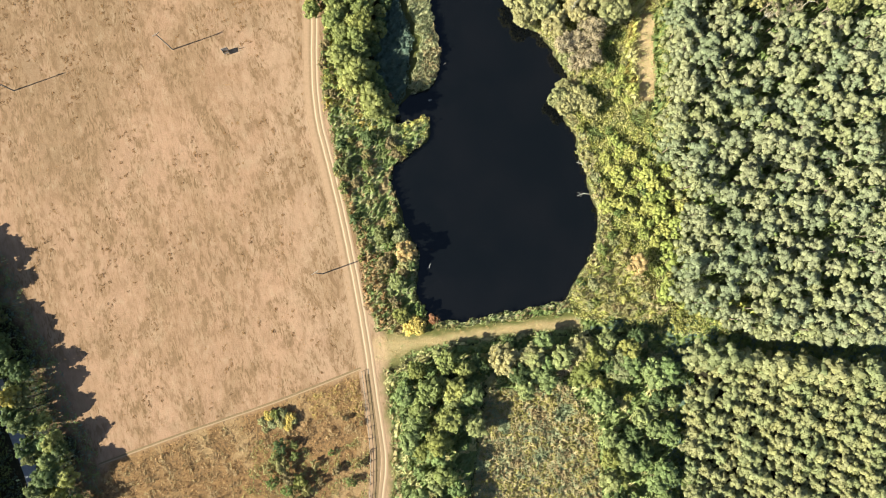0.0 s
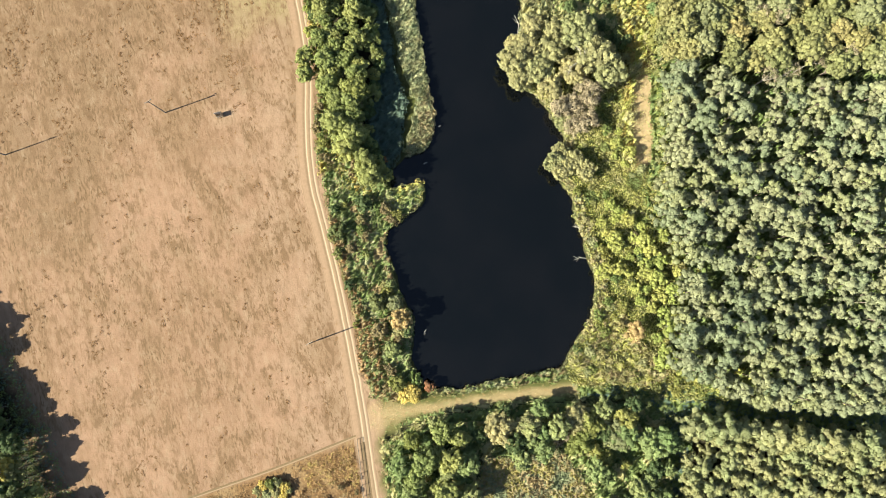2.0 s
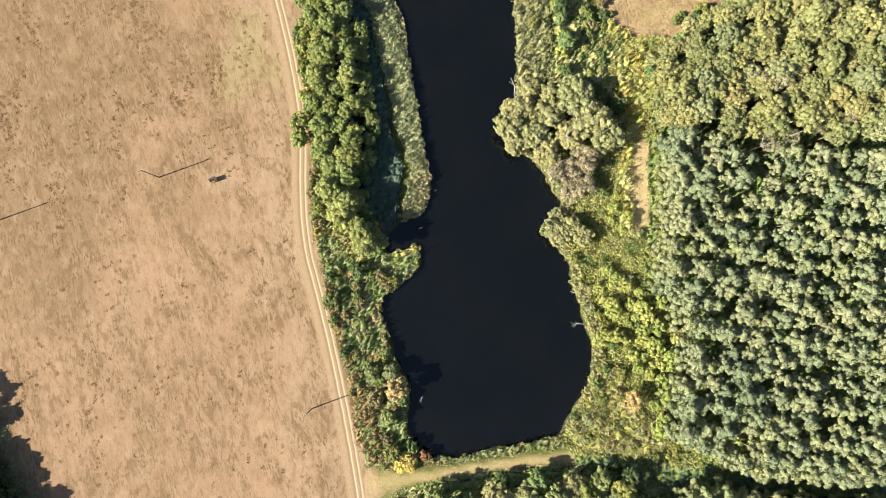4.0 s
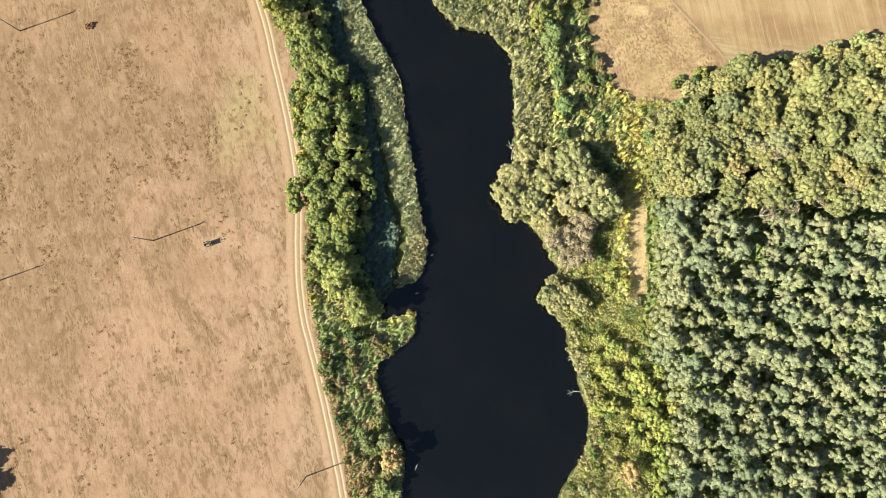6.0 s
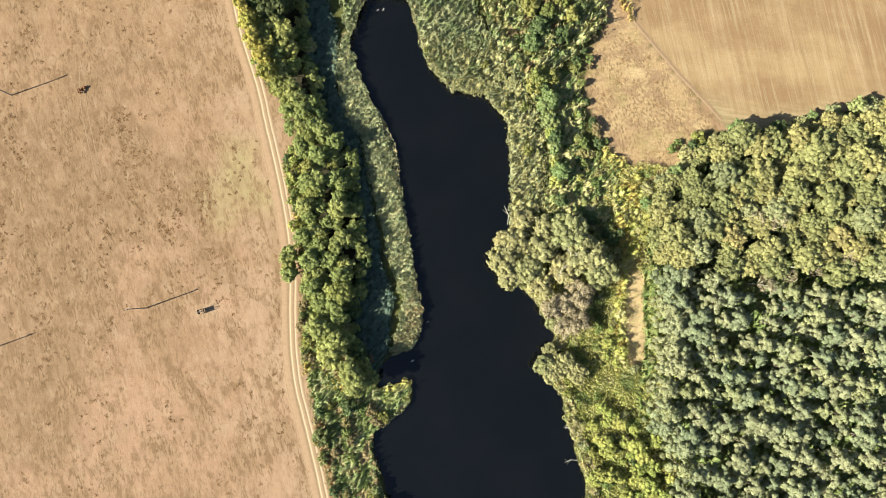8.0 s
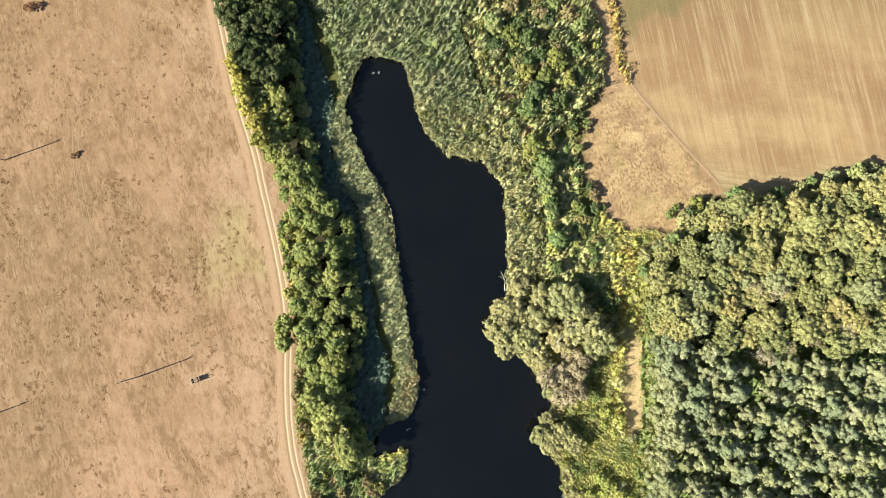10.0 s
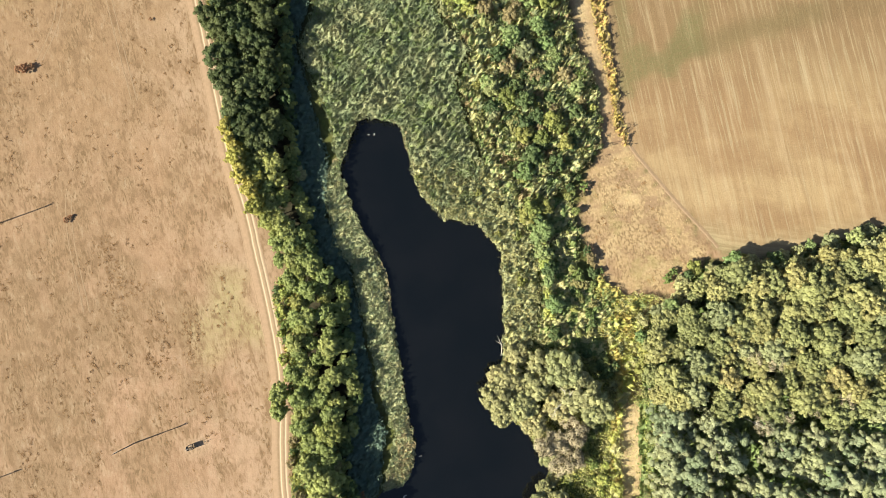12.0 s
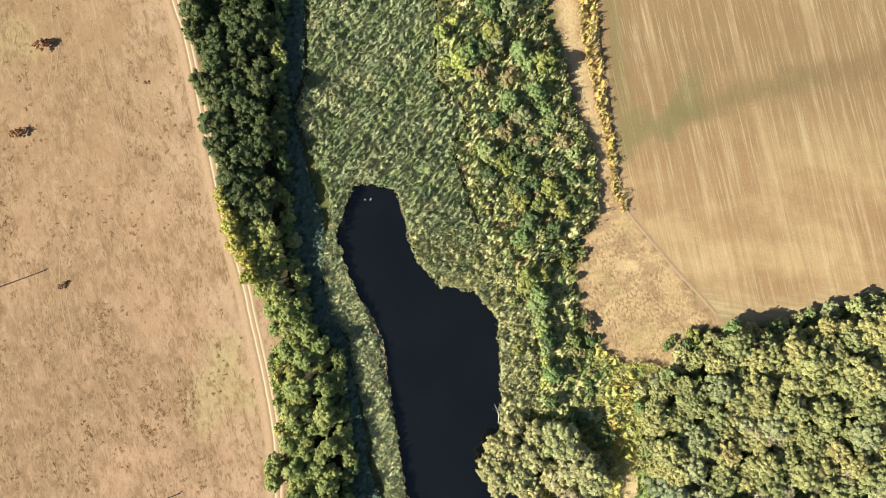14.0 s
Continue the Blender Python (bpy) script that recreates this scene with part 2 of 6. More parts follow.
TWIGS = foliage("bare_grey_twigs", [(0.18, 0.15, 0.088), (0.235, 0.2, 0.12)], 0.1)
ASPEN = foliage("yellowing_wood_leaves", [(0.2, 0.195, 0.076), (0.235, 0.215, 0.085), (0.255, 0.22, 0.092)])
GREYLEAF = foliage("grey_green_leaves", [(0.145, 0.16, 0.075), (0.185, 0.195, 0.093), (0.225, 0.23, 0.115)])
TEAL = foliage("blue_green_leaves", [(0.058, 0.085, 0.033), (0.075, 0.105, 0.04), (0.1, 0.13, 0.048)])
OLIVEGREEN = foliage("olive_green_leaves", [(0.12, 0.145, 0.042), (0.17, 0.18, 0.052), (0.22, 0.21, 0.065)])
BROWNLEAF = foliage("brown_olive_leaves", [(0.14, 0.115, 0.058), (0.185, 0.15, 0.075), (0.2, 0.17, 0.08)])
SALLOW = foliage("sallow_leaves", [(0.2, 0.215, 0.098), (0.25, 0.245, 0.112), (0.29, 0.268, 0.126)])
REED = foliage("reed_blades", [(0.12, 0.155, 0.08), (0.155, 0.182, 0.094), (0.185, 0.198, 0.102), (0.2, 0.21, 0.095)], 0.36, 0.24, True)
PALE_REED = foliage("pale_reed_blades", [(0.19, 0.215, 0.112), (0.245, 0.25, 0.13), (0.29, 0.265, 0.135)], 0.36, 0.24, True)
# darker, bluer copy of the blades: hedge and tree shade put into colour
SHADE_TINT = foliage("shade_tinted_blades", [(0.06, 0.098, 0.075), (0.082, 0.12, 0.086), (0.11, 0.14, 0.09)], 0.36, 0.24, True)
STRAW = foliage("straw_grass", [(0.27, 0.19, 0.095), (0.32, 0.24, 0.12), (0.36, 0.28, 0.14)], 0.2, 0.4, True)
YELLOWGRASS = foliage("yellow_flowering_grass", [(0.22, 0.17, 0.05), (0.275, 0.215, 0.06), (0.185, 0.16, 0.052)], 0.2, 0.4, True)
OCHRE = foliage("ochre_grass", [(0.17, 0.098, 0.042), (0.235, 0.138, 0.056), (0.225, 0.148, 0.066), (0.255, 0.172, 0.08)], 0.2, 0.4, True)
WEED = foliage("brown_weed_tufts", [(0.122, 0.066, 0.024), (0.15, 0.083, 0.032), (0.18, 0.104, 0.044)], 0.3, 0.4, True)
LIMEHERB = foliage("lime_green_herbs", [(0.26, 0.3, 0.078), (0.34, 0.345, 0.095), (0.4, 0.37, 0.12)], 0.36, 0.24, True)
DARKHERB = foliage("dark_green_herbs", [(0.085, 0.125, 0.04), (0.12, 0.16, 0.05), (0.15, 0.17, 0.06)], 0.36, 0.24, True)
STRAWREED = foliage("straw_reed_blades", [(0.22, 0.19, 0.1), (0.28, 0.232, 0.124), (0.335, 0.268, 0.142)], 0.36, 0.24, True)
PALEHERB = foliage("pale_bank_herbs", [(0.28, 0.29, 0.128), (0.345, 0.32, 0.148), (0.32, 0.315, 0.122)], 0.36, 0.24, True)
BROWNHERB = foliage("brown_olive_herbs", [(0.16, 0.13, 0.06), (0.22, 0.17, 0.085), (0.19, 0.18, 0.07)], 0.36, 0.24, True)
OLIVEHERB = foliage("yellow_olive_herbs", [(0.17, 0.17, 0.05), (0.22, 0.205, 0.06), (0.26, 0.225, 0.07)], 0.36, 0.24, True)
RUSTHERB = foliage("rusty_dried_herbs", [(0.185, 0.128, 0.064), (0.22, 0.155, 0.078), (0.2, 0.16, 0.076)], 0.36, 0.3, True)
HERB = foliage("green_herbs", [(0.1, 0.145, 0.05), (0.145, 0.18, 0.065), (0.2, 0.215, 0.08)], 0.36, 0.24, True)


# ---- plan helpers ----
def inside(poly, x, y):
    """Whether the points lie in the outline."""
    hit = np.zeros(np.shape(x), bool)
    for (ax, ay), (bx, by) in zip(poly, poly[1:] + poly[:1]):
        cross = (ay > y) != (by > y)
        hit ^= cross & (x < (bx - ax) * (y - ay) / (by - ay + 1e-12) + ax)
    return hit


def reach(line, x, y):
    """The distance to a line of points."""
    best = np.full(np.shape(x), 1e9)
    for (ax, ay), (bx, by) in zip(line, line[1:]):
        ux, uy = bx - ax, by - ay
        s = np.clip(((x - ax) * ux + (y - ay) * uy) / (ux * ux + uy * uy + 1e-12), 0, 1)
        best = np.minimum(best, np.hypot(x - ax - s * ux, y - ay - s * uy))
    return best


def signed(poly, x, y):
    """The distance to an outline, negative inside it."""
    d = reach(poly + poly[:1], x, y)
    return np.where(inside(poly, x, y), -d, d)


def waver(x, y, size, seed=0):
    """A smooth wandering value between about -1 and 1."""
    out = np.zeros(np.shape(x))
    g = np.random.default_rng(100 + seed)
    for k in range(9):
        a, f, p = g.uniform(0, 2 * math.pi), g.uniform(0.6, 2.2) / size, g.uniform(0, 2 * math.pi)
        out += np.sin((x * math.cos(a) + y * math.sin(a)) * f * 2 * math.pi + p) / (0.7 + f * size)
    return out / 2.6


def soft(poly, x, y, width=1.5, seed=0):
    """1 in the outline, 0 outside, with a ragged edge."""
    d = signed(poly, x, y) + width * 0.9 * waver(x, y, 4 * width, seed)
    s = np.clip(0.5 - d / (2 * width), 0, 1)
    return s * s * (3 - 2 * s)


def curve(points, step):
    """A smooth line through the points, sampled about every step metres."""
    p = [Vector((*q, 0)) for q in points]
    p = [2 * p[0] - p[1]] + p + [2 * p[-1] - p[-2]]
    out = []
    for i in range(1, len(p) - 2):
        n = max(2, int((p[i + 1] - p[i]).length / step))
        for k in range(n):
            t = k / n
            q = 0.5 * (2 * p[i] + (p[i + 1] - p[i - 1]) * t + (2 * p[i - 1] - 5 * p[i] + 4 * p[i + 1] - p[i + 2]) * t * t
                       + (3 * p[i] - p[i - 1] - 3 * p[i + 1] + p[i + 2]) * t ** 3)
            out.append((q.x, q.y))
    return out + [tuple(points[-1])]


# ---- the plan, in metres ----
TRACK = [(-14.6, -75), (-13.8, -55.2), (-13.3, -49.4), (-13.5, -43.9), (-14.5, -38.4), (-15.8, -31.5), (-18.6, -16.1), (-22.0, -0.5), (-26.3, 16.8),
         (-30.5, 31.5), (-32.7, 38.9), (-34.2, 47.8), (-34.9, 56.9), (-35.2, 65.3), (-36.0, 75.7), (-37.9, 85.5), (-40.4, 95.6), (-43.3, 106),
         (-46.0, 116), (-51.3, 131.1), (-54.0, 141.2), (-58.9, 160.4), (-64.0, 179.9), (-67.4, 189.0), (-74, 210)]
WEST_BANK = [(-2.1, -10.9), (-4.3, -8.7), (-6.1, -4.4), (-5.7, 1.4), (-6.9, 8.6), (-9.9, 12.9), (-10.8, 18.0), (-12.4, 21.7), (-14.0, 26.1), (-11.9, 29.8),
             (-7.6, 33.9), (-4.2, 35.6), (-3.6, 40.0), (-5.8, 40.4), (-9.4, 38.6), (-12.2, 39.0), (-12.8, 42.0), (-11.6, 45.0), (-8.4, 47.4), (-3.6, 50.3), (-1.9, 57.9), (-4.3, 64.0), (-4.6, 70.2), (-6.4, 79.3),
             (-7.6, 86.7), (-8.9, 94.1), (-10.1, 100.8), (-12.2, 105.3), (-14.0, 109.0), (-18.6, 115.0), (-21.5, 122), (-23.4, 128.8), (-21.8, 133.2), (-19.5, 139.9)]
EAST_BANK = [(0.8, -11.7), (5.9, -11.3), (11.6, -9.7), (17.3, -8.4), (24.5, -7.3), (31.7, -4.9), (33.8, -0.6), (36.7, 3.8), (38.8, 8.2), (39.8, 14.1),
             (39.5, 18.5), (38.0, 22.1), (36.5, 27.3), (34.3, 33.2), (33.9, 37.6), (31.3, 41.3), (30.0, 46.5), (31.4, 53.4), (28.9, 57.2), (25.9, 62.4),
             (22.9, 64.9), (18.4, 69.1), (18.1, 75.9), (19.9, 81.3), (20.1, 88.7), (19.7, 96.2), (19.2, 103.6), (18.0, 109.7), (14.3, 112.6), (12.0, 115.3),
             (6.1, 115.8), (2.3, 118.4), (-1.3, 122.5), (-3.8, 127.6), (-6.5, 135.0), (-7.7, 139.4), (-14.0, 141.9), (-16.7, 142.5)]
POND = curve(WEST_BANK, 1.5) + curve(EAST_BANK, 1.5)[::-1]
HEDGE_NEAR = [(-27, 41), (-30.4, 50), (-31, 60), (-32.5, 70), (-34, 79), (-35.3, 90), (-34.6, 99), (-29.8, 102), (-22, 99.3), (-20.8, 85), (-18.3, 71),
              (-20, 60), (-19.8, 50.4), (-15.3, 41.8), (-17.2, 36), (-22, 36.6)]
HEDGE_FAR = [(-37.6, 106.5), (-30.1, 107.3), (-32.4, 115.5), (-34.9, 125.2), (-37.7, 143.3), (-39.0, 157.5), (-40.3, 171.9), (-40.2, 206), (-68, 206),
             (-63.5, 186.0), (-60.1, 172.9), (-56.6, 160.0), (-52.8, 145.8), (-48.3, 133.2), (-44.0, 123.6), (-41.4, 115.3)]
WEST_SCRUB = [(-27.2, 35.7), (-28.4, 26.9), (-24.4, 16.7), (-20.4, 6.7), (-17.3, -1.8), (-16.3, -10.3), (-14.0, -14.5), (-6.9, -14.3), (-2.7, -11.4),
              (-6.5, -4.4), (-6.0, 5.6), (-10.6, 14.2), (-13.8, 24.3), (-15.3, 27.2), (-5.4, 34.6), (-4.8, 39.6), (-11.0, 37.2), (-14.2, 36.8)]
WEST_REEDS = [(-10.1, 48.1), (-4.3, 49.0), (-2.3, 55.8), (-4.6, 71.8), (-7.9, 86.3), (-11.9, 102.5), (-17.4, 114.4), (-21.9, 124.9), (-23.8, 130.9),
              (-27.3, 124.8), (-25.5, 115.7), (-23.8, 108.2), (-19.2, 102.4), (-16.8, 92.0), (-13.6, 81.8), (-11.4, 71.7), (-7.4, 61.7), (-8.4, 54.1)]
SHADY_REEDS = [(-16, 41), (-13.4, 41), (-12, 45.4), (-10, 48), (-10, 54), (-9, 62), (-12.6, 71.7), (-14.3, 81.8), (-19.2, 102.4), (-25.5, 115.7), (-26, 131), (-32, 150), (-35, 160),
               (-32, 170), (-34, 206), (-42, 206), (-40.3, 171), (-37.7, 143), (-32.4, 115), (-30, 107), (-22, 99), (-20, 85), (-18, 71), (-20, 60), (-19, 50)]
DAM_PATH = [(-16.2, -15.3), (-8.4, -14.4), (3.0, -12.8), (17.3, -11.0), (31.6, -9.6), (37.3, -10.5), (33.1, -12.7), (17.4, -14.8), (3.1, -17.0),
            (-5.4, -19.3), (-12.5, -21.6), (-16.0, -21.7)]
SOUTH_WOOD = [(-12.0, -23.8), (-5.2, -19.6), (3.0, -16.9), (11.4, -15.7), (23.8, -13.4), (33.6, -13.1), (50.2, -13.4), (59.8, -16.4), (59.6, -27.5),
              (57.6, -70), (42.0, -70), (39.2, -36.2), (30.9, -25.5), (25.4, -25.7), (22.6, -28.4), (11.6, -27.4), (10.5, -42.2), (6.6, -70),
              (-11.1, -70), (-7.3, -42.7), (-11.8, -32.0)]
SOUTH_REEDS = [(11.8, -27), (23, -27.6), (25.4, -25), (31.6, -25), (39.6, -36.2), (42.9, -70), (6.7, -70), (9.9, -40.4)]
SOUTH_PLANTING = [(61.6, -15.8), (69.0, -16.2), (83.8, -18.3), (106.4, -19.1), (114, -19.5), (114, -61), (60, -61), (60.8, -26.8)]
PLANTATION = [(53.1, 72), (65.2, 70.5), (98.8, 70), (117, 70), (115, -13.4), (105.8, -13.0), (87.3, -12.1), (76.6, -11.7), (68.6, -7.9), (59.2, -5.4),
              (57.6, 3.9), (60.0, 13.5), (58.8, 25.9), (51.8, 32.0), (52.0, 41.1), (53.7, 52.4)]
BROADWOOD = [(66.1, 104.4), (74.4, 105.9), (86.8, 107.6), (100.7, 110.7), (110.2, 114.5), (118, 116.5), (118, 67), (96.8, 66.3), (77.9, 67.2), (64.3, 67.0),
             (54.5, 70.8), (53.8, 79.0), (52.5, 85.8), (58.4, 94.3), (63.2, 95.9)]
EAST_VEG = [(29.6, 44.1), (31.6, 50.2), (39.4, 51.9), (45.2, 46.1), (46.7, 37.3), (51.0, 37.4), (53.9, 31.6), (62.5, 24.5), (61.7, 14.4), (58.8, 4.3),
            (59.4, -5.6), (70.7, -8.2), (72.1, -12.3), (52.4, -12.8), (51.0, -8.6), (34.0, -9.1), (31.1, -4.9), (33.9, -0.6), (38.1, 8.1),
            (39.5, 15.3), (36.6, 25.3), (33.7, 35.5), (29.1, 41.2)]
EAST_REEDS = [(19.5, 80.7), (19.3, 93.7), (18.4, 106.9), (12.5, 114.2), (3.8, 115.5), (-2.1, 121.3), (-5.2, 130.3), (15.2, 130.7), (22, 118), (28, 108),
              (29, 95), (27, 84)]
NORTH_EAST_SCRUB = [(27, 84), (29, 95), (28, 108), (22, 118), (30, 122), (36.4, 122.1), (38.6, 113.2), (38.6, 101.4), (47.3, 95.8), (48.7, 88.5), (44.4, 81.2)]
NORTH_REEDS = [(-32.8, 206), (-31.4, 169.4), (-34.6, 159.0), (-30.6, 150.2), (-26.0, 140.1), (-24.2, 131.5), (-23, 127), (-18.3, 141.3), (-7.9, 139.8),
               (-4.8, 130.5), (1.2, 119.1), (9.8, 117.9), (14, 130), (10.8, 136.6), (6.2, 151.1), (10.4, 160.0), (1.5, 168.7), (1.0, 206)]
NORTH_SCRUB = [(1.0, 206), (1.5, 169.6), (10.3, 159.5), (6.2, 150.7), (10.7, 139.2), (14, 130), (19.7, 117), (30, 120), (36.4, 125.5), (43.5, 134.2),
               (43.4, 148.6), (37.6, 161.6), (34.6, 174.8), (28.7, 183.5), (26, 206)]
STUBBLE = [(41, 206), (42.9, 191.4), (45.6, 173.2), (48.6, 149.4), (50.8, 137.7), (57.3, 129.1), (64.5, 120.6), (71.0, 113.5), (74.5, 108.0), (80.2, 105.7),
           (93.2, 107.7), (117.4, 112.5), (160, 123), (160, 260), (40, 260)]
YELLOW_STRIP = [(36.0, 206), (38.0, 191.4), (38.8, 183.8), (39.9, 176.2), (41.9, 168.7), (43.2, 161.3), (45.4, 153.9), (46.4, 146.5), (47.5, 139.2), (50.1, 134.9),
                (51.4, 135.6), (50.5, 139.3), (49.0, 146.6), (47.8, 155.4), (46.3, 164.3), (44.7, 176.3), (43.0, 191.5), (41.2, 206)]
MEADOW = [(29, 206), (31.4, 191.1), (35.2, 179.0), (38.3, 164.0), (42.0, 152.2), (42.8, 140.4), (42.9, 131.7), (38.6, 124.3), (40.1, 112.8), (43.0, 105.8),
          (47.3, 97.4), (55.9, 94.7), (68.7, 100.7), (71.7, 109.2), (64.5, 119.1), (50.1, 136.2), (47.2, 149.4), (43.4, 168.7), (38.3, 206)]
CLEARING = [(52.6, 98.2), (47.7, 93.7), (50.6, 84.9), (48.6, 76.0), (48.3, 67.3), (47.6, 58.6), (48.0, 50.1), (55.3, 44.5), (53.2, 61.6), (54.0, 67.4),
            (54.0, 80.5), (56.9, 87.9), (59.9, 96.9)]
BROWN_PASTURE = [(-128, 30), (-95, 26), (-84, 50), (-80, 90), (-88, 112), (-128, 118)]
WEEDY = [(-96, 120), (-90, 120), (-79, 106), (-64, 94), (-54, 78), (-49, 62), (-54, 60), (-62, 72), (-74, 88), (-88, 102)]
WEEDY_WEST = [(-114, 94), (-105, 91), (-98, 76), (-104, 68), (-116, 78)]
ROUGH_CORNER = [(-80.7, -47.6), (-66.9, -42.5), (-53.0, -37.3), (-39.1, -32.1), (-19.5, -23.9), (-17.1, -32.9), (-16.0, -44.0), (-16.3, -72), (-95, -72)]
EAST_SIDE = [(-10, -75), (-12, -24), (-20, 8), (-30, 48), (-31.5, 75), (-37, 108), (-49, 141), (-64, 206), (40, 206), (50, 137), (72, 112), (128, 119), (128, -75)]
EAST_ALL = [(31, 41), (30, 46), (31.4, 53.4), (28.9, 57), (26, 62.4), (23, 65), (18.4, 69), (18, 76), (20, 81), (27, 84), (33, 84), (44, 82), (49, 88), (47, 96),
            (52, 98), (60, 97), (58, 88), (58, 80), (58, 67), (58.7, 61), (58, 50), (58, 41), (58, 32), (63, 26), (62, 13.5), (59.6, 4), (61, -5.4), (69, -7),
            (76, -11), (72, -12.8), (52, -13), (34, -9.1), (32, -5), (34, -0.6), (38.5, 8), (39.8, 14), (39.5, 18.5), (36.5, 27), (34, 33), (33.9, 37.6)]
WEST_ALL = [(-33, 60), (-32.8, 48), (-29.5, 36), (-27, 25), (-23, 13), (-19, -2), (-16.5, -14), (-9, -15), (-2.7, -11.4), (-6.3, -4.4), (-6.0, 5.6), (-10.4, 14.2), (-13.4, 24.3),
            (-13, 28), (-5.0, 34.6), (-4.0, 40.3), (-9.4, 38.6), (-12.6, 39.2), (-15, 41), (-19, 50), (-21, 60)]
SOUTH_WEST_WOOD = [(-130, 8), (-121, 6), (-116, 0), (-108, -14), (-101, -24), (-97, -36), (-90, -44), (-88, -56), (-84, -66), (-130, -66)]


# ---- ground, track and water ----
def mesh_np(name, verts, quads, materials, normals=None, **attrs):
    """A mesh from arrays, with float attributes of its points, and normals of its points where they are given."""
    me = bpy.data.meshes.new(name)
    me.vertices.add(len(verts))
    me.vertices.foreach_set("co", np.ascontiguousarray(verts, np.float32).ravel())
    me.loops.add(quads.size)
    me.loops.foreach_set("vertex_index", np.ascontiguousarray(quads, np.int32).ravel())
    me.polygons.add(len(quads))
    me.polygons.foreach_set("loop_start", np.arange(len(quads), dtype=np.int32) * quads.shape[1])
    for key, value in attrs.items():
        me.attributes.new(key, "FLOAT", "POINT").data.foreach_set("value", np.ascontiguousarray(value, np.float32))
    for m in materials:
        me.materials.append(m)
    me.update(calc_edges=True)
    if normals is not None:
        me.attributes.new("custom_normal", "FLOAT_VECTOR", "POINT").data.foreach_set("vector", np.ascontiguousarray(normals, np.float32).ravel())
    return me


def grid_quads(nx, ny):
    i = np.arange(nx * ny).reshape(ny, nx)
    return np.stack([i[:-1, :-1], i[:-1, 1:], i[1:, 1:], i[1:, :-1]], -1).reshape(-1, 4)


def ground_height(x, y):
    """The height of the ground, and the distance to the water's edge."""
    pond = signed(POND, x, y) + 0.5 * waver(x, y, 6, 1) + 0.25 * waver(x, y, 2.2, 2)
    z = 0.05 * waver(x, y, 9, 3) + 0.1 * waver(x, y, 40, 4)
    s = np.clip((1.6 - pond) / 3.2, 0, 1)
    z = z * (1 - s) - 1.0 * s * s * (3 - 2 * s) - np.clip((-pond - 1) * 0.25, 0, 1.5)
    return z * np.clip(reach(TRACK, x, y) / 4 - 0.6, 0, 1), pond


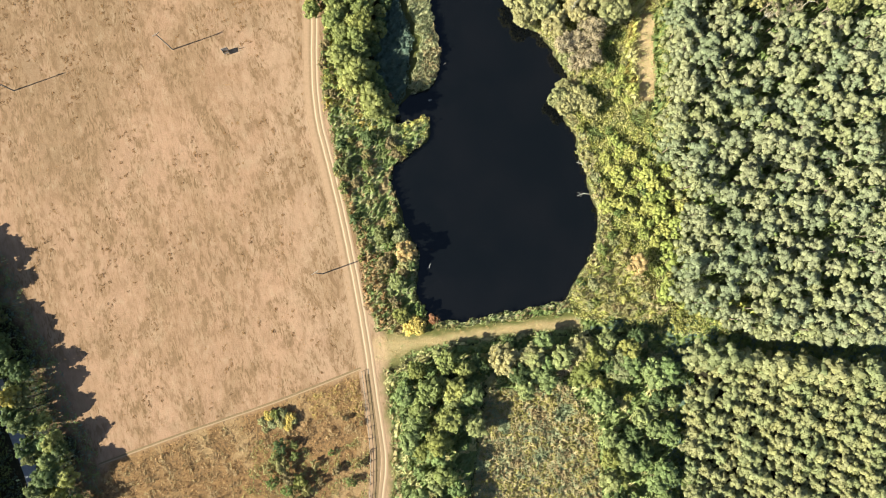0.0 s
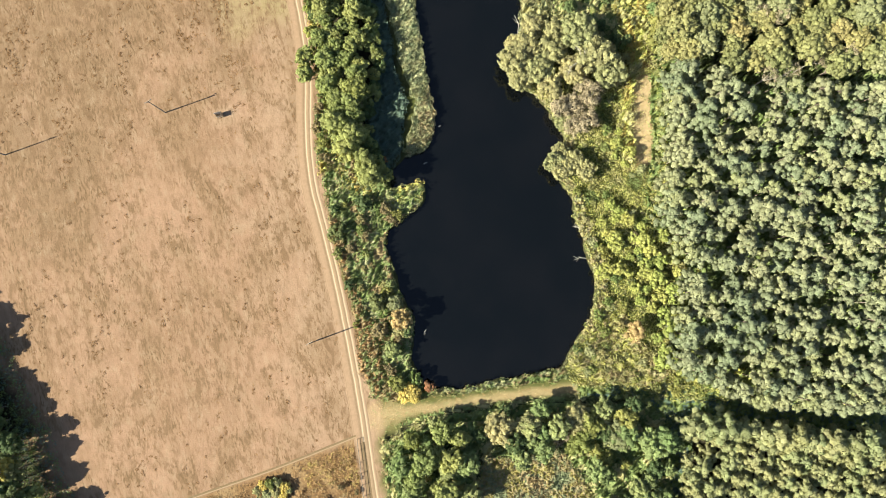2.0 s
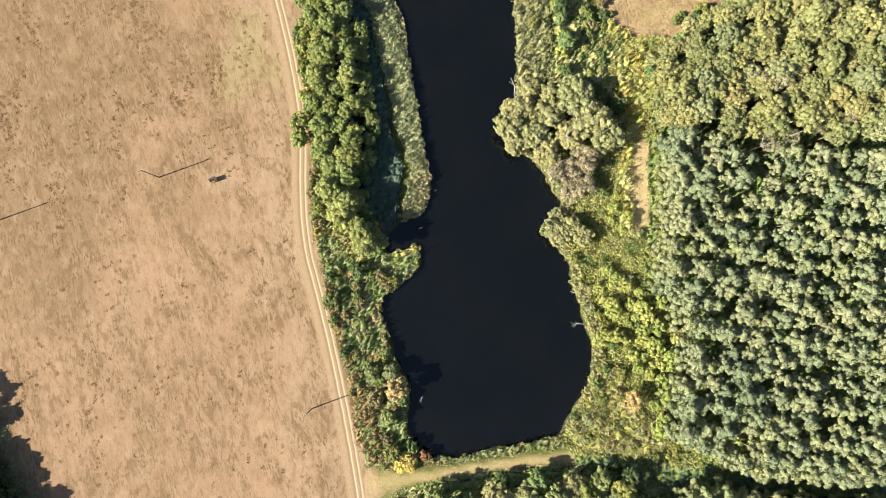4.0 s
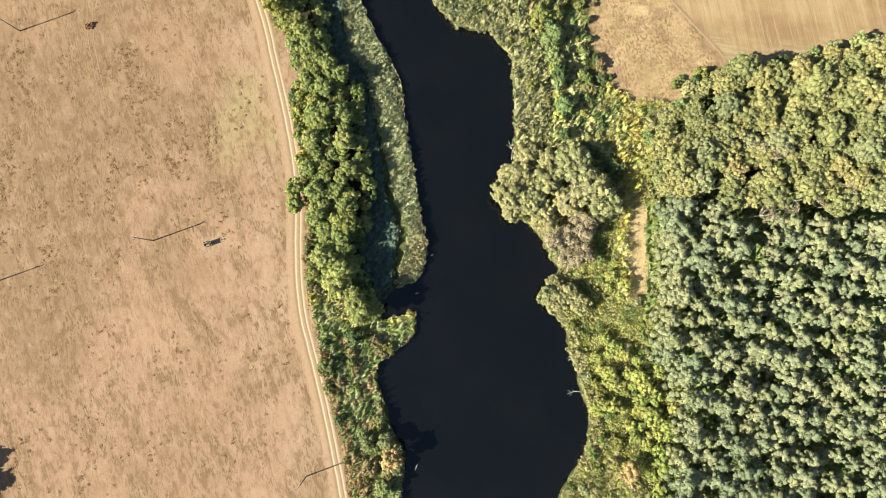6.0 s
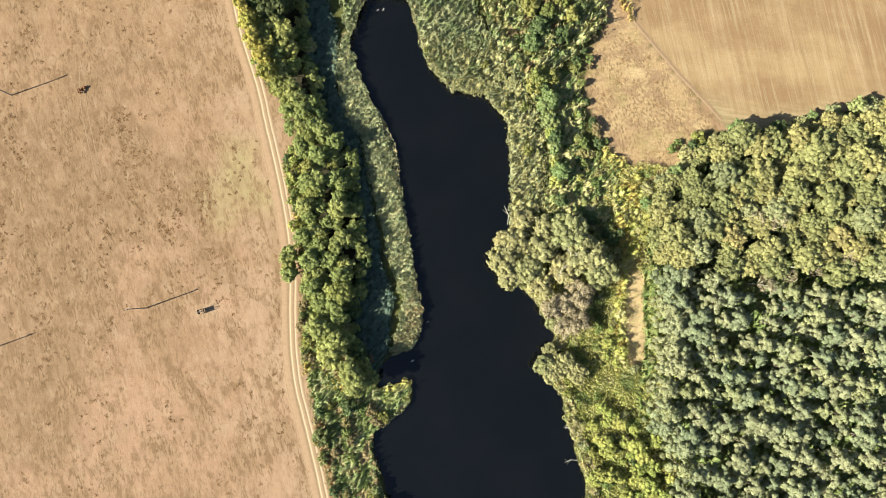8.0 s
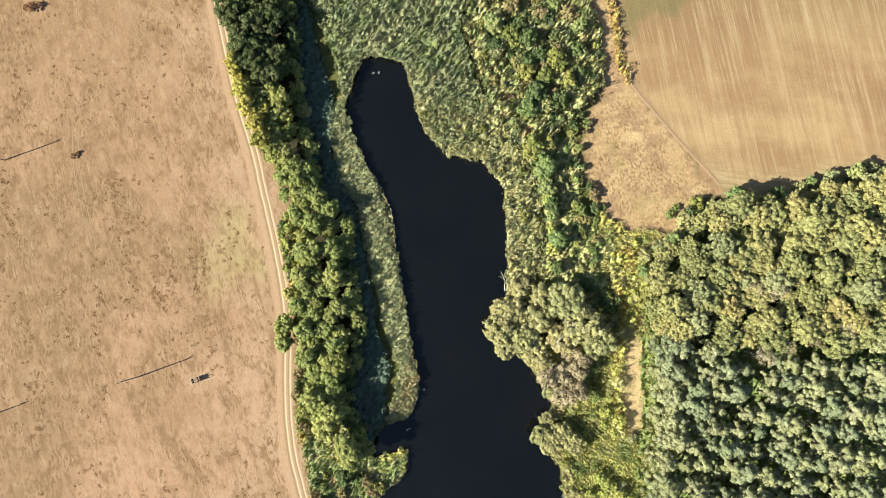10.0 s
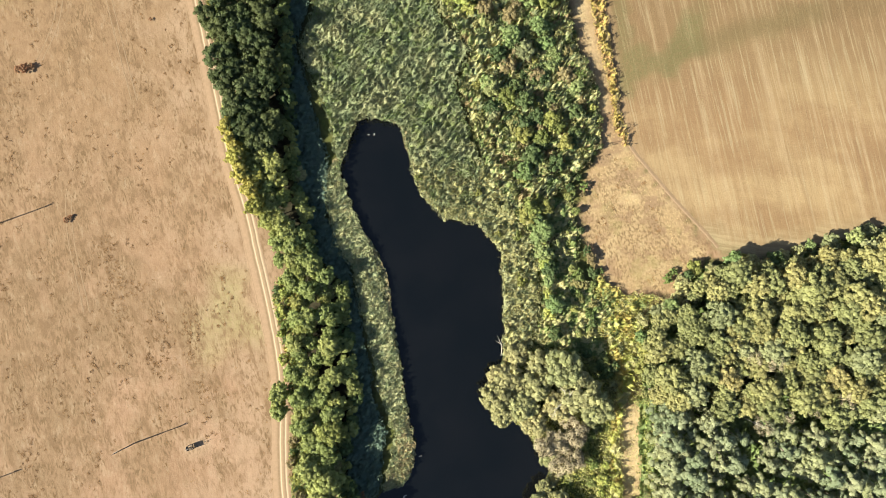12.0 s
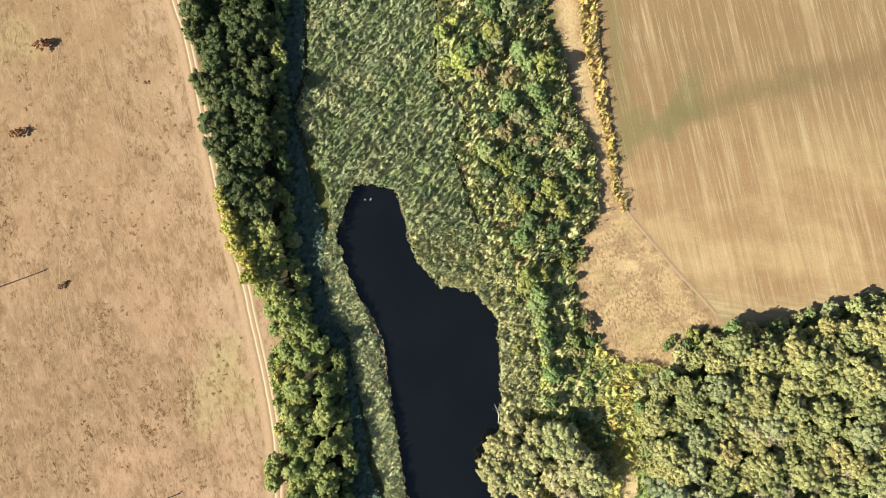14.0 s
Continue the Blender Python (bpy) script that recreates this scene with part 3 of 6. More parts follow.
def build_ground():
    far = np.array([6, 14, 30, 60, 120, 250, 500, 1000, 1800, 3000.0])
    gx = np.concatenate([-128 - far[::-1], np.arange(-128, 128.1, 1.15), 128 + far])
    gy = np.concatenate([-72 - far[::-1], np.arange(-72, 208.1, 1.15), 208 + far])
    x, y = [a.ravel() for a in np.meshgrid(gx, gy)]
    z, pond = ground_height(x, y)
    m = lambda poly, w=1.5, k=0: soft(poly, x, y, w, k)
    litter_shade = np.maximum.reduce([m(SOUTH_WOOD, 1, 5), m(SOUTH_PLANTING, 1, 6), m(PLANTATION, 1, 7) * np.clip((x - 57) / 4, 0, 1), m(BROADWOOD, 1, 8) * np.clip((x - 60) / 5, 0, 1), m(SOUTH_WEST_WOOD, 2, 9),
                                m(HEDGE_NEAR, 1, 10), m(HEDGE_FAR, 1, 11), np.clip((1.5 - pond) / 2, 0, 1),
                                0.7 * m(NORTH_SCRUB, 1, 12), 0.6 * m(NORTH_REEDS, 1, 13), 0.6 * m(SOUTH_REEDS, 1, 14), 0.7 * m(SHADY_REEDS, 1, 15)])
    straw = np.maximum.reduce([m(MEADOW, 1.5, 27), m(YELLOW_STRIP, 0.6, 28), m(CLEARING, 1, 30)])
    green = np.maximum.reduce([m(WEST_SCRUB, 1, 16), m(EAST_VEG, 1.5, 17), m(EAST_REEDS, 1, 18), m(NORTH_EAST_SCRUB, 1, 19), m(NORTH_SCRUB, 1, 20),
                               m(NORTH_REEDS, 1, 21), m(SOUTH_REEDS, 1, 22), m(SHADY_REEDS, 1, 23), m(WEST_REEDS, 1, 24),
                               0.75 * m([(-15, -24), (-11, -23), (-6, -43), (-9, -72), (-12, -72), (-11, -43)], 1, 25),
                               0.93 * m(EAST_SIDE, 1, 40) * np.clip(1 - 1.8 * np.maximum(straw, m(STUBBLE, 3.0, 39)), 0, 1), np.clip((3.0 - pond) / 3, 0, 1)])
    middle = curve([(-15, -18), (-2, -16.3), (17, -13), (32, -11), (40, -10.5)], 2)
    sand = np.maximum.reduce([np.clip(1.3 - reach(middle, x, y) / 1.2, 0, 0.62), 0.45 * m([(-17, -15), (-9, -15), (-7, -18.5), (-13, -22), (-17, -22)], 1, 31),
                              m([(48.8, 69), (55.2, 70), (55, 58), (55, 46), (49, 45.5), (49.2, 57)], 1.6, 32) * 1.0,
                              m([(48.4, 121.8), (50.6, 122.6), (54.0, 122.8), (54.4, 120.6), (51.6, 120.9)], 0.7, 33)])
    sand = np.maximum(sand, np.clip(0.75 - reach([(33.5, 206), (35.3, 191.3), (38.1, 176.2), (41.9, 161.2), (44.1, 153.8), (44.9, 146.5)], x, y) / 3.2 + 0.2 * waver(x, y, 4, 47), 0, 0.5))
    fresh = np.maximum(m([(-60, 84), (-50, 80), (-44, 86), (-47, 98), (-56, 100)], 5, 34), 0.8 * m([(-118, 170), (-104, 172), (-104, 182), (-118, 186)], 3, 35))
    sprout = np.maximum(m([(48.5, 150), (56, 152.5), (66, 157), (72, 161), (72, 174), (66, 170), (60, 161), (50, 162)], 2.2, 36), 0.75 * m([(44, 206), (47, 175), (50, 148), (53, 148), (51, 175), (48, 206)], 1.5, 37))
    sprout = np.maximum(sprout, 0.6 * m([(69.5, 114), (72, 109), (76, 106), (86, 105.6), (82, 108.4), (76, 110.4)], 1.2, 46))
    sprout = np.maximum(sprout, 0.3 * m([(66, 158), (84, 164), (102, 170), (102, 176), (84, 170), (66, 164)], 2, 38))
    sprout = 0.75 * sprout
    me = mesh_np("ground", np.stack([x, y, z], 1), grid_quads(len(gx), len(gy)), [GROUND], litter_shade=litter_shade, green=green, straw=straw, sand=sand,
                 fresh=fresh, sprout=sprout, band=m([(62, 156.5), (76, 161.5), (90, 166.5), (102, 169.5), (119, 174.5), (131, 178), (131, 186), (119, 181.5), (102, 176), (84, 170), (70, 165), (62, 162)], 2.2, 42),
                 brown=np.maximum(m(BROWN_PASTURE, 13, 44), 0.8 * m(WEEDY, 4, 45)),
                 rank=m(ROUGH_CORNER, 0.8, 29), headland=np.clip(1.2 - reach([(72, 111), (80, 106.5), (93, 108.5), (118, 113.5), (140, 118)], x, y) / 6 + 0.3 * waver(x, y, 5, 43), 0, 0.85), old=np.clip((y - 60) / 130, 0, 0.9), trod=np.maximum(np.clip(0.8 - reach(TRACK, x, y) / 26 + 0.35 * waver(x, y, 16, 41), 0, 0.75), np.clip(1.2 - reach([(-58, 57), (-55.5, 57.6)], x, y) / 3.2, 0, 0.8)), stubble=m(STUBBLE, 0.5, 39))
    me.polygons.foreach_set("use_smooth", np.ones(len(me.polygons), bool))
    tagged(new("ground", me), "dry tan pasture with stubble, rough grass and woodland floor", "ground", kind="structure")


def strip(name, line, offsets, heights, material, lie=False, **attrs):
    """A band along a line, with a cross-section of offsets and heights."""
    p = np.array(line)
    d = np.gradient(p, axis=0)
    d /= np.linalg.norm(d, axis=1)[:, None]
    side = np.stack([d[:, 1], -d[:, 0]], 1)
    o = np.array(offsets)
    wob = 0.05 * waver(p[:, 0], p[:, 1], 7, 50)[:, None]
    xy = p[:, None, :] + side[:, None, :] * (o[None, :, None] + wob[:, :, None])
    z = np.broadcast_to(np.array(heights), (len(p), len(o)))
    z = z + ground_height(xy[:, :, 0], xy[:, :, 1])[0] if lie else z
    v = np.concatenate([xy, z[:, :, None]], 2).reshape(-1, 3)
    values = {k: np.tile(np.array(a, float), len(p)) for k, a in attrs.items()}
    return mesh_np(name, v, grid_quads(len(o), len(p)), [material], **values)


build_ground()
tagged(new("track", strip("track", curve(TRACK, 0.8), (-3.2, -3.0, -2.85, -2.7, -1.6, -1.15, -0.95, -0.62, -0.36, 0, 0.36, 0.62, 0.88, 1.15, 1.5),
              (-0.05, 0.02, 0.0, 0.02, 0.05, 0.07, 0.05, 0.01, 0.06, 0.1, 0.06, 0.01, 0.05, 0.04, -0.05), TRACK_SOIL,
              rut=(0, 0.05, 0, 0.05, 0.05, 0, 0.1, 0.95, 0.1, 0.15, 0.1, 0.95, 0.25, 0.15, 0.05), hump=(0, 0.05, 0.3, 0.05, 0.05, 0.5, 0.35, 0, 0.4, 0.5, 0.4, 0, 0.1, 0.05, 0))),
              "two-rut farm track of pale bare soil with grassy middle", "track", kind="structure")
wx, wy = [a.ravel() for a in np.meshgrid(np.linspace(-34, 48, 30), np.linspace(-18, 150, 60))]
tagged(new("water", mesh_np("water", np.stack([wx, wy, np.full(wx.shape, -0.5)], 1), grid_quads(30, 60), [WATER])),
       "still dark pond water with soft reflections", "pond", kind="structure")


# ---- plants ----
def unit(v):
    return v / (np.linalg.norm(v, axis=-1, keepdims=True) + 1e-9)


PHI = (1 + 5 ** 0.5) / 2
BALL = np.array([(-1, PHI, 0), (1, PHI, 0), (-1, -PHI, 0), (1, -PHI, 0), (0, -1, PHI), (0, 1, PHI), (0, -1, -PHI), (0, 1, -PHI), (PHI, 0, -1), (PHI, 0, 1), (-PHI, 0, -1), (-PHI, 0, 1)]) / math.hypot(1, PHI)
BALL_FACES = np.array([q for q in itertools.combinations(range(12), 3) if max(np.linalg.norm(BALL[q[a]] - BALL[q[b]]) for a, b in ((0, 1), (0, 2), (1, 2))) < 1.2])
BALL_FACES = np.array([q if np.dot(np.cross(BALL[q[1]] - BALL[q[0]], BALL[q[2]] - BALL[q[0]]), BALL[q[0]]) > 0 else q[::-1] for q in BALL_FACES])


def leaves_on(g, lobes, count, leaf, long=1.6, flat=0.22, solid=True):
    """Leaf blades on the upper sides of lobes (x, y, z, radius, squash), over a dense leafy core in the larger ones."""
    lobes = np.array(lobes, float)
    w = lobes[:, 3] ** 2
    pick = g.choice(len(lobes), count, p=w / w.sum())
    way = unit(g.normal(size=(count, 3)))
    way[:, 2] = np.where(way[:, 2] < -0.35, -way[:, 2], way[:, 2])
    r = lobes[pick, 3] * g.uniform(0.78, 1.1, count)
    p = lobes[pick, :3] + way * np.stack([r, r, r * lobes[pick, 4]], 1)
    normal = unit(way + flat * g.normal(size=(count, 3)))
    u = unit(np.cross(normal, g.normal(size=(count, 3))))
    v = np.cross(normal, u)
    s = leaf * g.uniform(0.6, 1.35, count)[:, None]
    bend = normal * s * 0.25
    verts = np.stack([p + u * s * long * 0.65 - bend, p + v * s / 2 - u * s * long * 0.35, p - v * s / 2 - u * s * long * 0.35], 1).reshape(-1, 3)
    tone = g.random(len(lobes))
    full = (lobes[:, 3] >= np.quantile(lobes[:, 3], 0.5)) & solid
    core = (lobes[full, None, :3] + BALL[None] * np.stack([lobes[full, 3], lobes[full, 3], lobes[full, 3] * lobes[full, 4]], 1)[:, None] * 0.84).reshape(-1, 3)
    faces = (BALL_FACES[None] + 12 * np.arange(int(full.sum()))[:, None, None]).reshape(-1, 3) + len(verts)
    soft_way = unit(0.6 * way + 0.3 * normal + np.array([0, 0, 0.3]))
    return (np.concatenate([verts, core]), np.concatenate([np.arange(len(verts)).reshape(-1, 3), faces]),
            np.concatenate([np.repeat(tone[pick], 3), np.repeat(tone[full], 12)]),
            np.concatenate([np.repeat(soft_way, 3, 0), np.tile(unit(BALL + np.array([0, 0, 0.3])), (int(full.sum()), 1))]))


def tube(points, radii, sides=6):
    """Corners and faces of a bent, tapered limb."""
    p = [Vector(q) for q in points]
    verts = []
    for i, q in enumerate(p):
        d = (p[min(i + 1, len(p) - 1)] - p[max(i - 1, 0)]).normalized()
        a = d.orthogonal().normalized()
        b = d.cross(a)
        verts += [q + (a * math.cos(k * 2 * math.pi / sides) + b * math.sin(k * 2 * math.pi / sides)) * radii[i] for k in range(sides)]
    faces = [(i * sides + k, i * sides + (k + 1) % sides, (i + 1) * sides + (k + 1) % sides, (i + 1) * sides + k)
             for i in range(len(p) - 1) for k in range(sides)]
    return np.array([tuple(v) for v in verts]), np.array(faces)


def joined(pieces):
    verts, faces, n = [], [], 0
    for v, f in pieces:
        verts.append(v)
        faces.append(f + n)
        n += len(v)
    return np.concatenate(verts), np.concatenate(faces)


def wood_of(g, height, lobes, radius):
    """A tapered trunk with limbs that run out to the lobes of the crown."""
    top = height * 0.86
    lean = g.normal(size=2) * 0.02 * height
    pieces = [tube([(0, 0, -0.15), (lean[0] * 0.2, lean[1] * 0.2, top * 0.3), (lean[0] * 0.6, lean[1] * 0.6, top * 0.65), (lean[0], lean[1], top)],
                   [radius * 1.25, radius, radius * 0.7, radius * 0.15])]
    for lx, ly, lz, lr, _ in lobes[:7]:
        z0 = max(0.15 * height, lz - 0.25 * height)
        pieces.append(tube([(lean[0] * 0.4, lean[1] * 0.4, z0), (lx * 0.5, ly * 0.5, (z0 + lz) / 2 + 0.1), (lx * 0.95, ly * 0.95, lz)],
                           [radius * 0.45, radius * 0.3, radius * 0.08], 5))
    return joined(pieces)


def pine_lobes(g, height, r):
    """A leader with whorls of branches, each tufted along its length."""
    out = [(0, 0, height - 0.45 * r, 0.28 * r, 0.9)]
    for ring, (n, rad, dz) in enumerate(((4, 0.5, 0.7), (5, 0.85, 1.2), (5, 1.05, 1.9))):
        for k in range(n):
            a = (k + g.uniform(-0.35, 0.35)) * 2 * math.pi / n + ring
            d, z = r * rad * g.uniform(0.7, 1.15), height - r * dz * g.uniform(0.85, 1.15)
            size = r * g.uniform(0.2, 0.32)
            out.append((d * math.cos(a), d * math.sin(a), z, size, 0.6))
            out.append((d * 0.6 * math.cos(a), d * 0.6 * math.sin(a), z + 0.08 * r, size * 0.95, 0.6))
    return out


def edge_lobes(g, height, r):
    out = pine_lobes(g, height, r)
    for ring, dz in enumerate((2.6, 3.4, 4.2)):
        for k in range(6):
            a = (k + g.uniform(-0.35, 0.35)) * 2 * math.pi / 6 + ring * 0.5
            d = r * g.uniform(0.75, 1.15)
            out.append((d * math.cos(a), d * math.sin(a), height - r * dz * g.uniform(0.92, 1.05), r * g.uniform(0.25, 0.38), 0.6))
    return out


def dome_lobes(g, height, r, base, n=16, swell=1.0):
    """Lobes over a broad crown from base to height, uneven in outline."""
    out, small = [], []
    mid, half = (base + height) / 2, (height - base) / 2
    for k in range(n):
        a = k * 2.4 + g.uniform(-0.4, 0.4)
        e = math.asin(min(0.98, (k + 0.5) / n * 1.25 - 0.27))
        d = g.uniform(0.5, 0.86)
        x, y, z = r * d * math.cos(e) * math.cos(a), r * d * math.cos(e) * math.sin(a), mid + half * d * math.sin(e)
        size = r * swell * g.uniform(0.17, 0.32)
        out.append((x, y, z, size, 0.85))
        for _ in range(2):
            b, reach_out = g.uniform(0, 2 * math.pi), size * g.uniform(0.75, 1.2)
            small.append((x + reach_out * math.cos(b), y + reach_out * math.sin(b), z + size * g.uniform(-0.3, 0.75), size * g.uniform(0.4, 0.7), 0.8))
    return out + small


KINDS = {}


def define(kind, count, make_lobes, height, radius, leaves, leaf, trunk, name, label, category, group, materials, bark=BARK, long=1.6, flat=0.22,
           stem="trunk", top="crown"):
    """Variants of one kind of plant, kept until they are planted."""
    variants = []
    for i in range(count):
        g = np.random.default_rng(1000 + 17 * len(KINDS) + i)
        h = height * g.uniform(0.93, 1.07)
        lobes = make_lobes(g, h, radius)
        verts, quads, tuft, shade = leaves_on(g, lobes, leaves, leaf, long, flat, solid=kind not in ("twiggy", "snag"))
        wv, wf = wood_of(g, h, lobes, trunk)
        variants.append({"leaf": (verts, quads), "wood": (wv, wf), "tuft": tuft, "normals": shade, "material": materials[i % len(materials)], "made": None})
    KINDS[kind] = dict(variants=variants, name=name, label=label, category=category, group=group, bark=bark, stem=stem, top=top)


def plant(kind, x, y, size=1.0, g=rng, z=0.0, variant=None, label=""):
    """One plant as a thing of its own: the first of a variant is built, the others are copies."""
    k = KINDS[kind]
    v = k["variants"][int(g.integers(len(k["variants"]))) if variant is None else variant]
    m = pose(x, y, z, 0, 0, float(g.uniform(0, 360))) @ Matrix.Diagonal((size, size, size * float(g.uniform(0.92, 1.08)), 1))
    if v["made"] is None:
        thing = new(k["name"])
        for part_name, key, material in ((k["stem"], "wood", k["bark"]), (k["top"], "leaf", v["material"])):
            ob = new(part_name, mesh_np(part_name, v[key][0], v[key][1], [material], **({"tuft": v["tuft"], "normals": v["normals"]} if key == "leaf" else {})))
            ob.parent = thing
        tagged(thing, k["label"], k["category"], k["group"])
        v["made"] = thing
        thing.matrix_basis = pose(x, y, z)
        made = thing
    else:
        made = copy_thing(v["made"], m)
    if label:
        tagged(made, label)
    return made


def mass(name, label, category, kind_list, places, sizes, parts=("leaf",), z=0.0, g=rng, pick=None):
    """Countless plants as one object of stuff."""
    by = {}
    for i, ((x, y), s) in enumerate(zip(places, sizes)):
        k = KINDS[kind_list[int(g.integers(len(kind_list))) if pick is None else int(pick[i])]]
        v = k["variants"][int(g.integers(len(k["variants"])))]
        by.setdefault((id(v), id(k)), (v, k, []))[2].append((x, y, s))
    mats, chunks, faces, tints, slots, n = [], [], [], [], [], 0
    for v, k, spots in by.values():
        for key, material in (("leaf", v["material"]), ("wood", k["bark"])):
            if key not in parts:
                continue
            if material not in mats:
                mats.append(material)
            base, quads = v[key]
            a = g.uniform(0, 2 * math.pi, len(spots))
            q = np.array(spots)
            c, s = np.cos(a)[:, None], np.sin(a)[:, None]
            size = q[:, 2][:, None]
            pts = np.stack([(base[None, :, 0] * c - base[None, :, 1] * s) * size + q[:, 0][:, None],
                            (base[None, :, 0] * s + base[None, :, 1] * c) * size + q[:, 1][:, None],
                            np.broadcast_to(base[None, :, 2] * size, (len(spots), len(base))) + z], 2)
            chunks.append(pts.reshape(-1, 3))
            faces.append((quads[None] + (np.arange(len(spots)) * len(base))[:, None, None]).reshape(-1, quads.shape[1]) + n)
            tone = np.clip(0.45 + 0.5 * waver(q[:, 0], q[:, 1], 11, 80) + 0.14 * g.normal(size=len(spots)), 0, 0.99)
            tints.append(np.repeat(tone, len(base)))
            slots.append(np.full(len(spots) * len(quads), mats.index(material), np.int32))
            n += len(spots) * len(base)
    me = mesh_np(name, np.concatenate(chunks), np.concatenate(faces), mats, tint=np.concatenate(tints))
    me.polygons.foreach_set("material_index", np.concatenate(slots))
    return tagged(new(name, me), label, category, kind="stuff")


def scatter(poly, dx, dy, jitter, g=rng, turn=0.0, margin=0.0):
    """Places in staggered rows within an outline."""
    p = np.array(poly)
    c = p.mean(0)
    r = np.abs(p - c).max() * 1.5
    u, v = np.meshgrid(np.arange(-r, r, dx), np.arange(-r, r, dy))
    u = u + (np.arange(len(v)) % 2 * dx / 2)[:, None]
    u, v = u.ravel() + g.normal(size=u.size) * jitter, v.ravel() + g.normal(size=v.size) * jitter
    a = radians(turn)
    x, y = c[0] + u * math.cos(a) - v * math.sin(a), c[1] + u * math.sin(a) + v * math.cos(a)
    keep = signed(poly, x, y) < -margin
    return x[keep], y[keep]


def blades(g, count, height, lean, width, spread):
    """A clump of upright bent blades."""
    a = g.uniform(0, 2 * math.pi, count)
    foot = g.normal(size=(count, 3)) * spread
    foot[:, 2] = 0
    h = height * g.uniform(0.6, 1.1, count)
    out = np.stack([np.cos(a), np.sin(a), np.zeros(count)], 1)
    side = np.stack([-np.sin(a), np.cos(a), np.zeros(count)], 1) * (width * g.uniform(0.7, 1.3, count))[:, None]
    up = np.zeros((count, 3))
    up[:, 2] = h
    tip = foot + up + out * (lean * h * g.uniform(0.4, 1.3, count))[:, None]
    low = foot + up * 0.3 + out * (lean * h * 0.1)[:, None]
    return np.stack([low + side, tip, low - side], 1).reshape(-1, 3)


def define_tuft(kind, variants, count, height, lean, width, spread, materials):
    made = []
    for i in range(variants):
        g = np.random.default_rng(5000 + 31 * len(KINDS) + i)
        v = blades(g, count, height, lean, width, spread)
        made.append({"leaf": (v, np.arange(len(v)).reshape(-1, 3)), "wood": None, "material": materials[i % len(materials)], "made": None})
    KINDS[kind] = dict(variants=made, name=kind, label="", category="", group="", bark=BARK, stem="", top="")


define("pine", 9, pine_lobes, 13.0, 2.5, 1150, 0.4, 0.16, "pine_tree", "plantation pine with pale grey-green needles in a dense stand", "tree", "pines of the plantation", [PINE], flat=0.36)
define("edge_pine", 4, edge_lobes, 12.5, 2.5, 1500, 0.4, 0.16, "pine_tree", "plantation edge pine with branches down to the undergrowth", "tree", "pines of the plantation", [PINE], flat=0.36)
define("young", 6, pine_lobes, 8.2, 2.45, 800, 0.38, 0.1, "young_tree", "slender young plantation tree with yellow-green foliage", "tree", "young trees of the southern planting", [YOUNG], flat=0.34)
define("birch", 8, lambda g, h, r: dome_lobes(g, h, r, h * 0.45, 58, 0.78), 13.0, 3.5, 2000, 0.37, 0.17, "birch_tree", "olive-green deciduous tree in a mixed wood", "tree", "trees of the mixed wood", [BIRCH, BIRCH, ASPEN, BIRCH, GREYLEAF, BIRCH, BIRCH, BIRCH], flat=0.3)
define("copse", 6, lambda g, h, r: dome_lobes(g, h, r, h * 0.2, 26), 6.5, 2.5, 950, 0.38, 0.13, "copse_tree", "green broadleaved tree of the wet copse", "tree", "trees of the copse", [COPSE, COPSE, TEAL, COPSE, OLIVEGREEN, COPSE], flat=0.3)
define("thicket", 9, lambda g, h, r: dome_lobes(g, h, r, h * 0.05, 24), 4.6, 2.3, 660, 0.36, 0.1, "scrub_tree", "small green tree in a tangled wet thicket", "tree", "trees of the thicket", [THICKET, COPSE, TEAL, GREYLEAF, THICKET, OLIVEGREEN, TEAL, BROWNLEAF, THICKET], flat=0.3)
define("sallow", 5, lambda g, h, r: dome_lobes(g, h, r, -0.2, 22), 3.0, 2.0, 620, 0.34, 0.08, "sallow_bush", "pale olive sallow bush at the pond edge", "shrub", "sallow bushes by the pond", [SALLOW, SALLOW, GREYLEAF, SALLOW, OLIVEGREEN], stem="stem", top="foliage", flat=0.36)
define("olive", 3, lambda g, h, r: dome_lobes(g, h, r, h * 0.1, 32), 12.0, 2.6, 1250, 0.37, 0.17, "hedge_tree", "yellow-olive tree on the track side of a hedge", "tree", "trees of the far hedge", [OLIVE])
define("oak", 6, lambda g, h, r: dome_lobes(g, h, r, h * 0.08, 38), 10.8, 3.4, 1500, 0.4, 0.2, "hedge_tree", "dark green broadleaved tree of a field hedge", "tree", "trees of the hedge", [OAK, OAK, OLIVEGREEN, OAK, OAK, OAK], flat=0.3)
define("darkoak", 5, lambda g, h, r: dome_lobes(g, h, r, h * 0.12, 36), 11.0, 3.3, 1500, 0.39, 0.2, "hedge_tree", "very dark green broadleaved tree of a field hedge", "tree", "trees of the far hedge", [DARKOAK], flat=0.3)
define("laneoak", 4, lambda g, h, r: dome_lobes(g, h, r, h * 0.12, 36), 11.0, 3.4, 1500, 0.39, 0.2, "lane_tree", "dark green broadleaved tree beside a shaded lane", "tree", "trees beside the lane", [THICKET, TEAL, THICKET, COPSE], flat=0.3)
define("willow", 5, lambda g, h, r: dome_lobes(g, h, r, h * 0.1, 64, 0.68), 6.8, 4.2, 3100, 0.34, 0.25, "willow_tree", "pale grey-green willow leaning over the pond bank", "tree", "willows on the bank", [WILLOW_LEAF, WILLOW_LEAF, SALLOW, WILLOW_LEAF, GREYLEAF], long=1.8, flat=0.42)
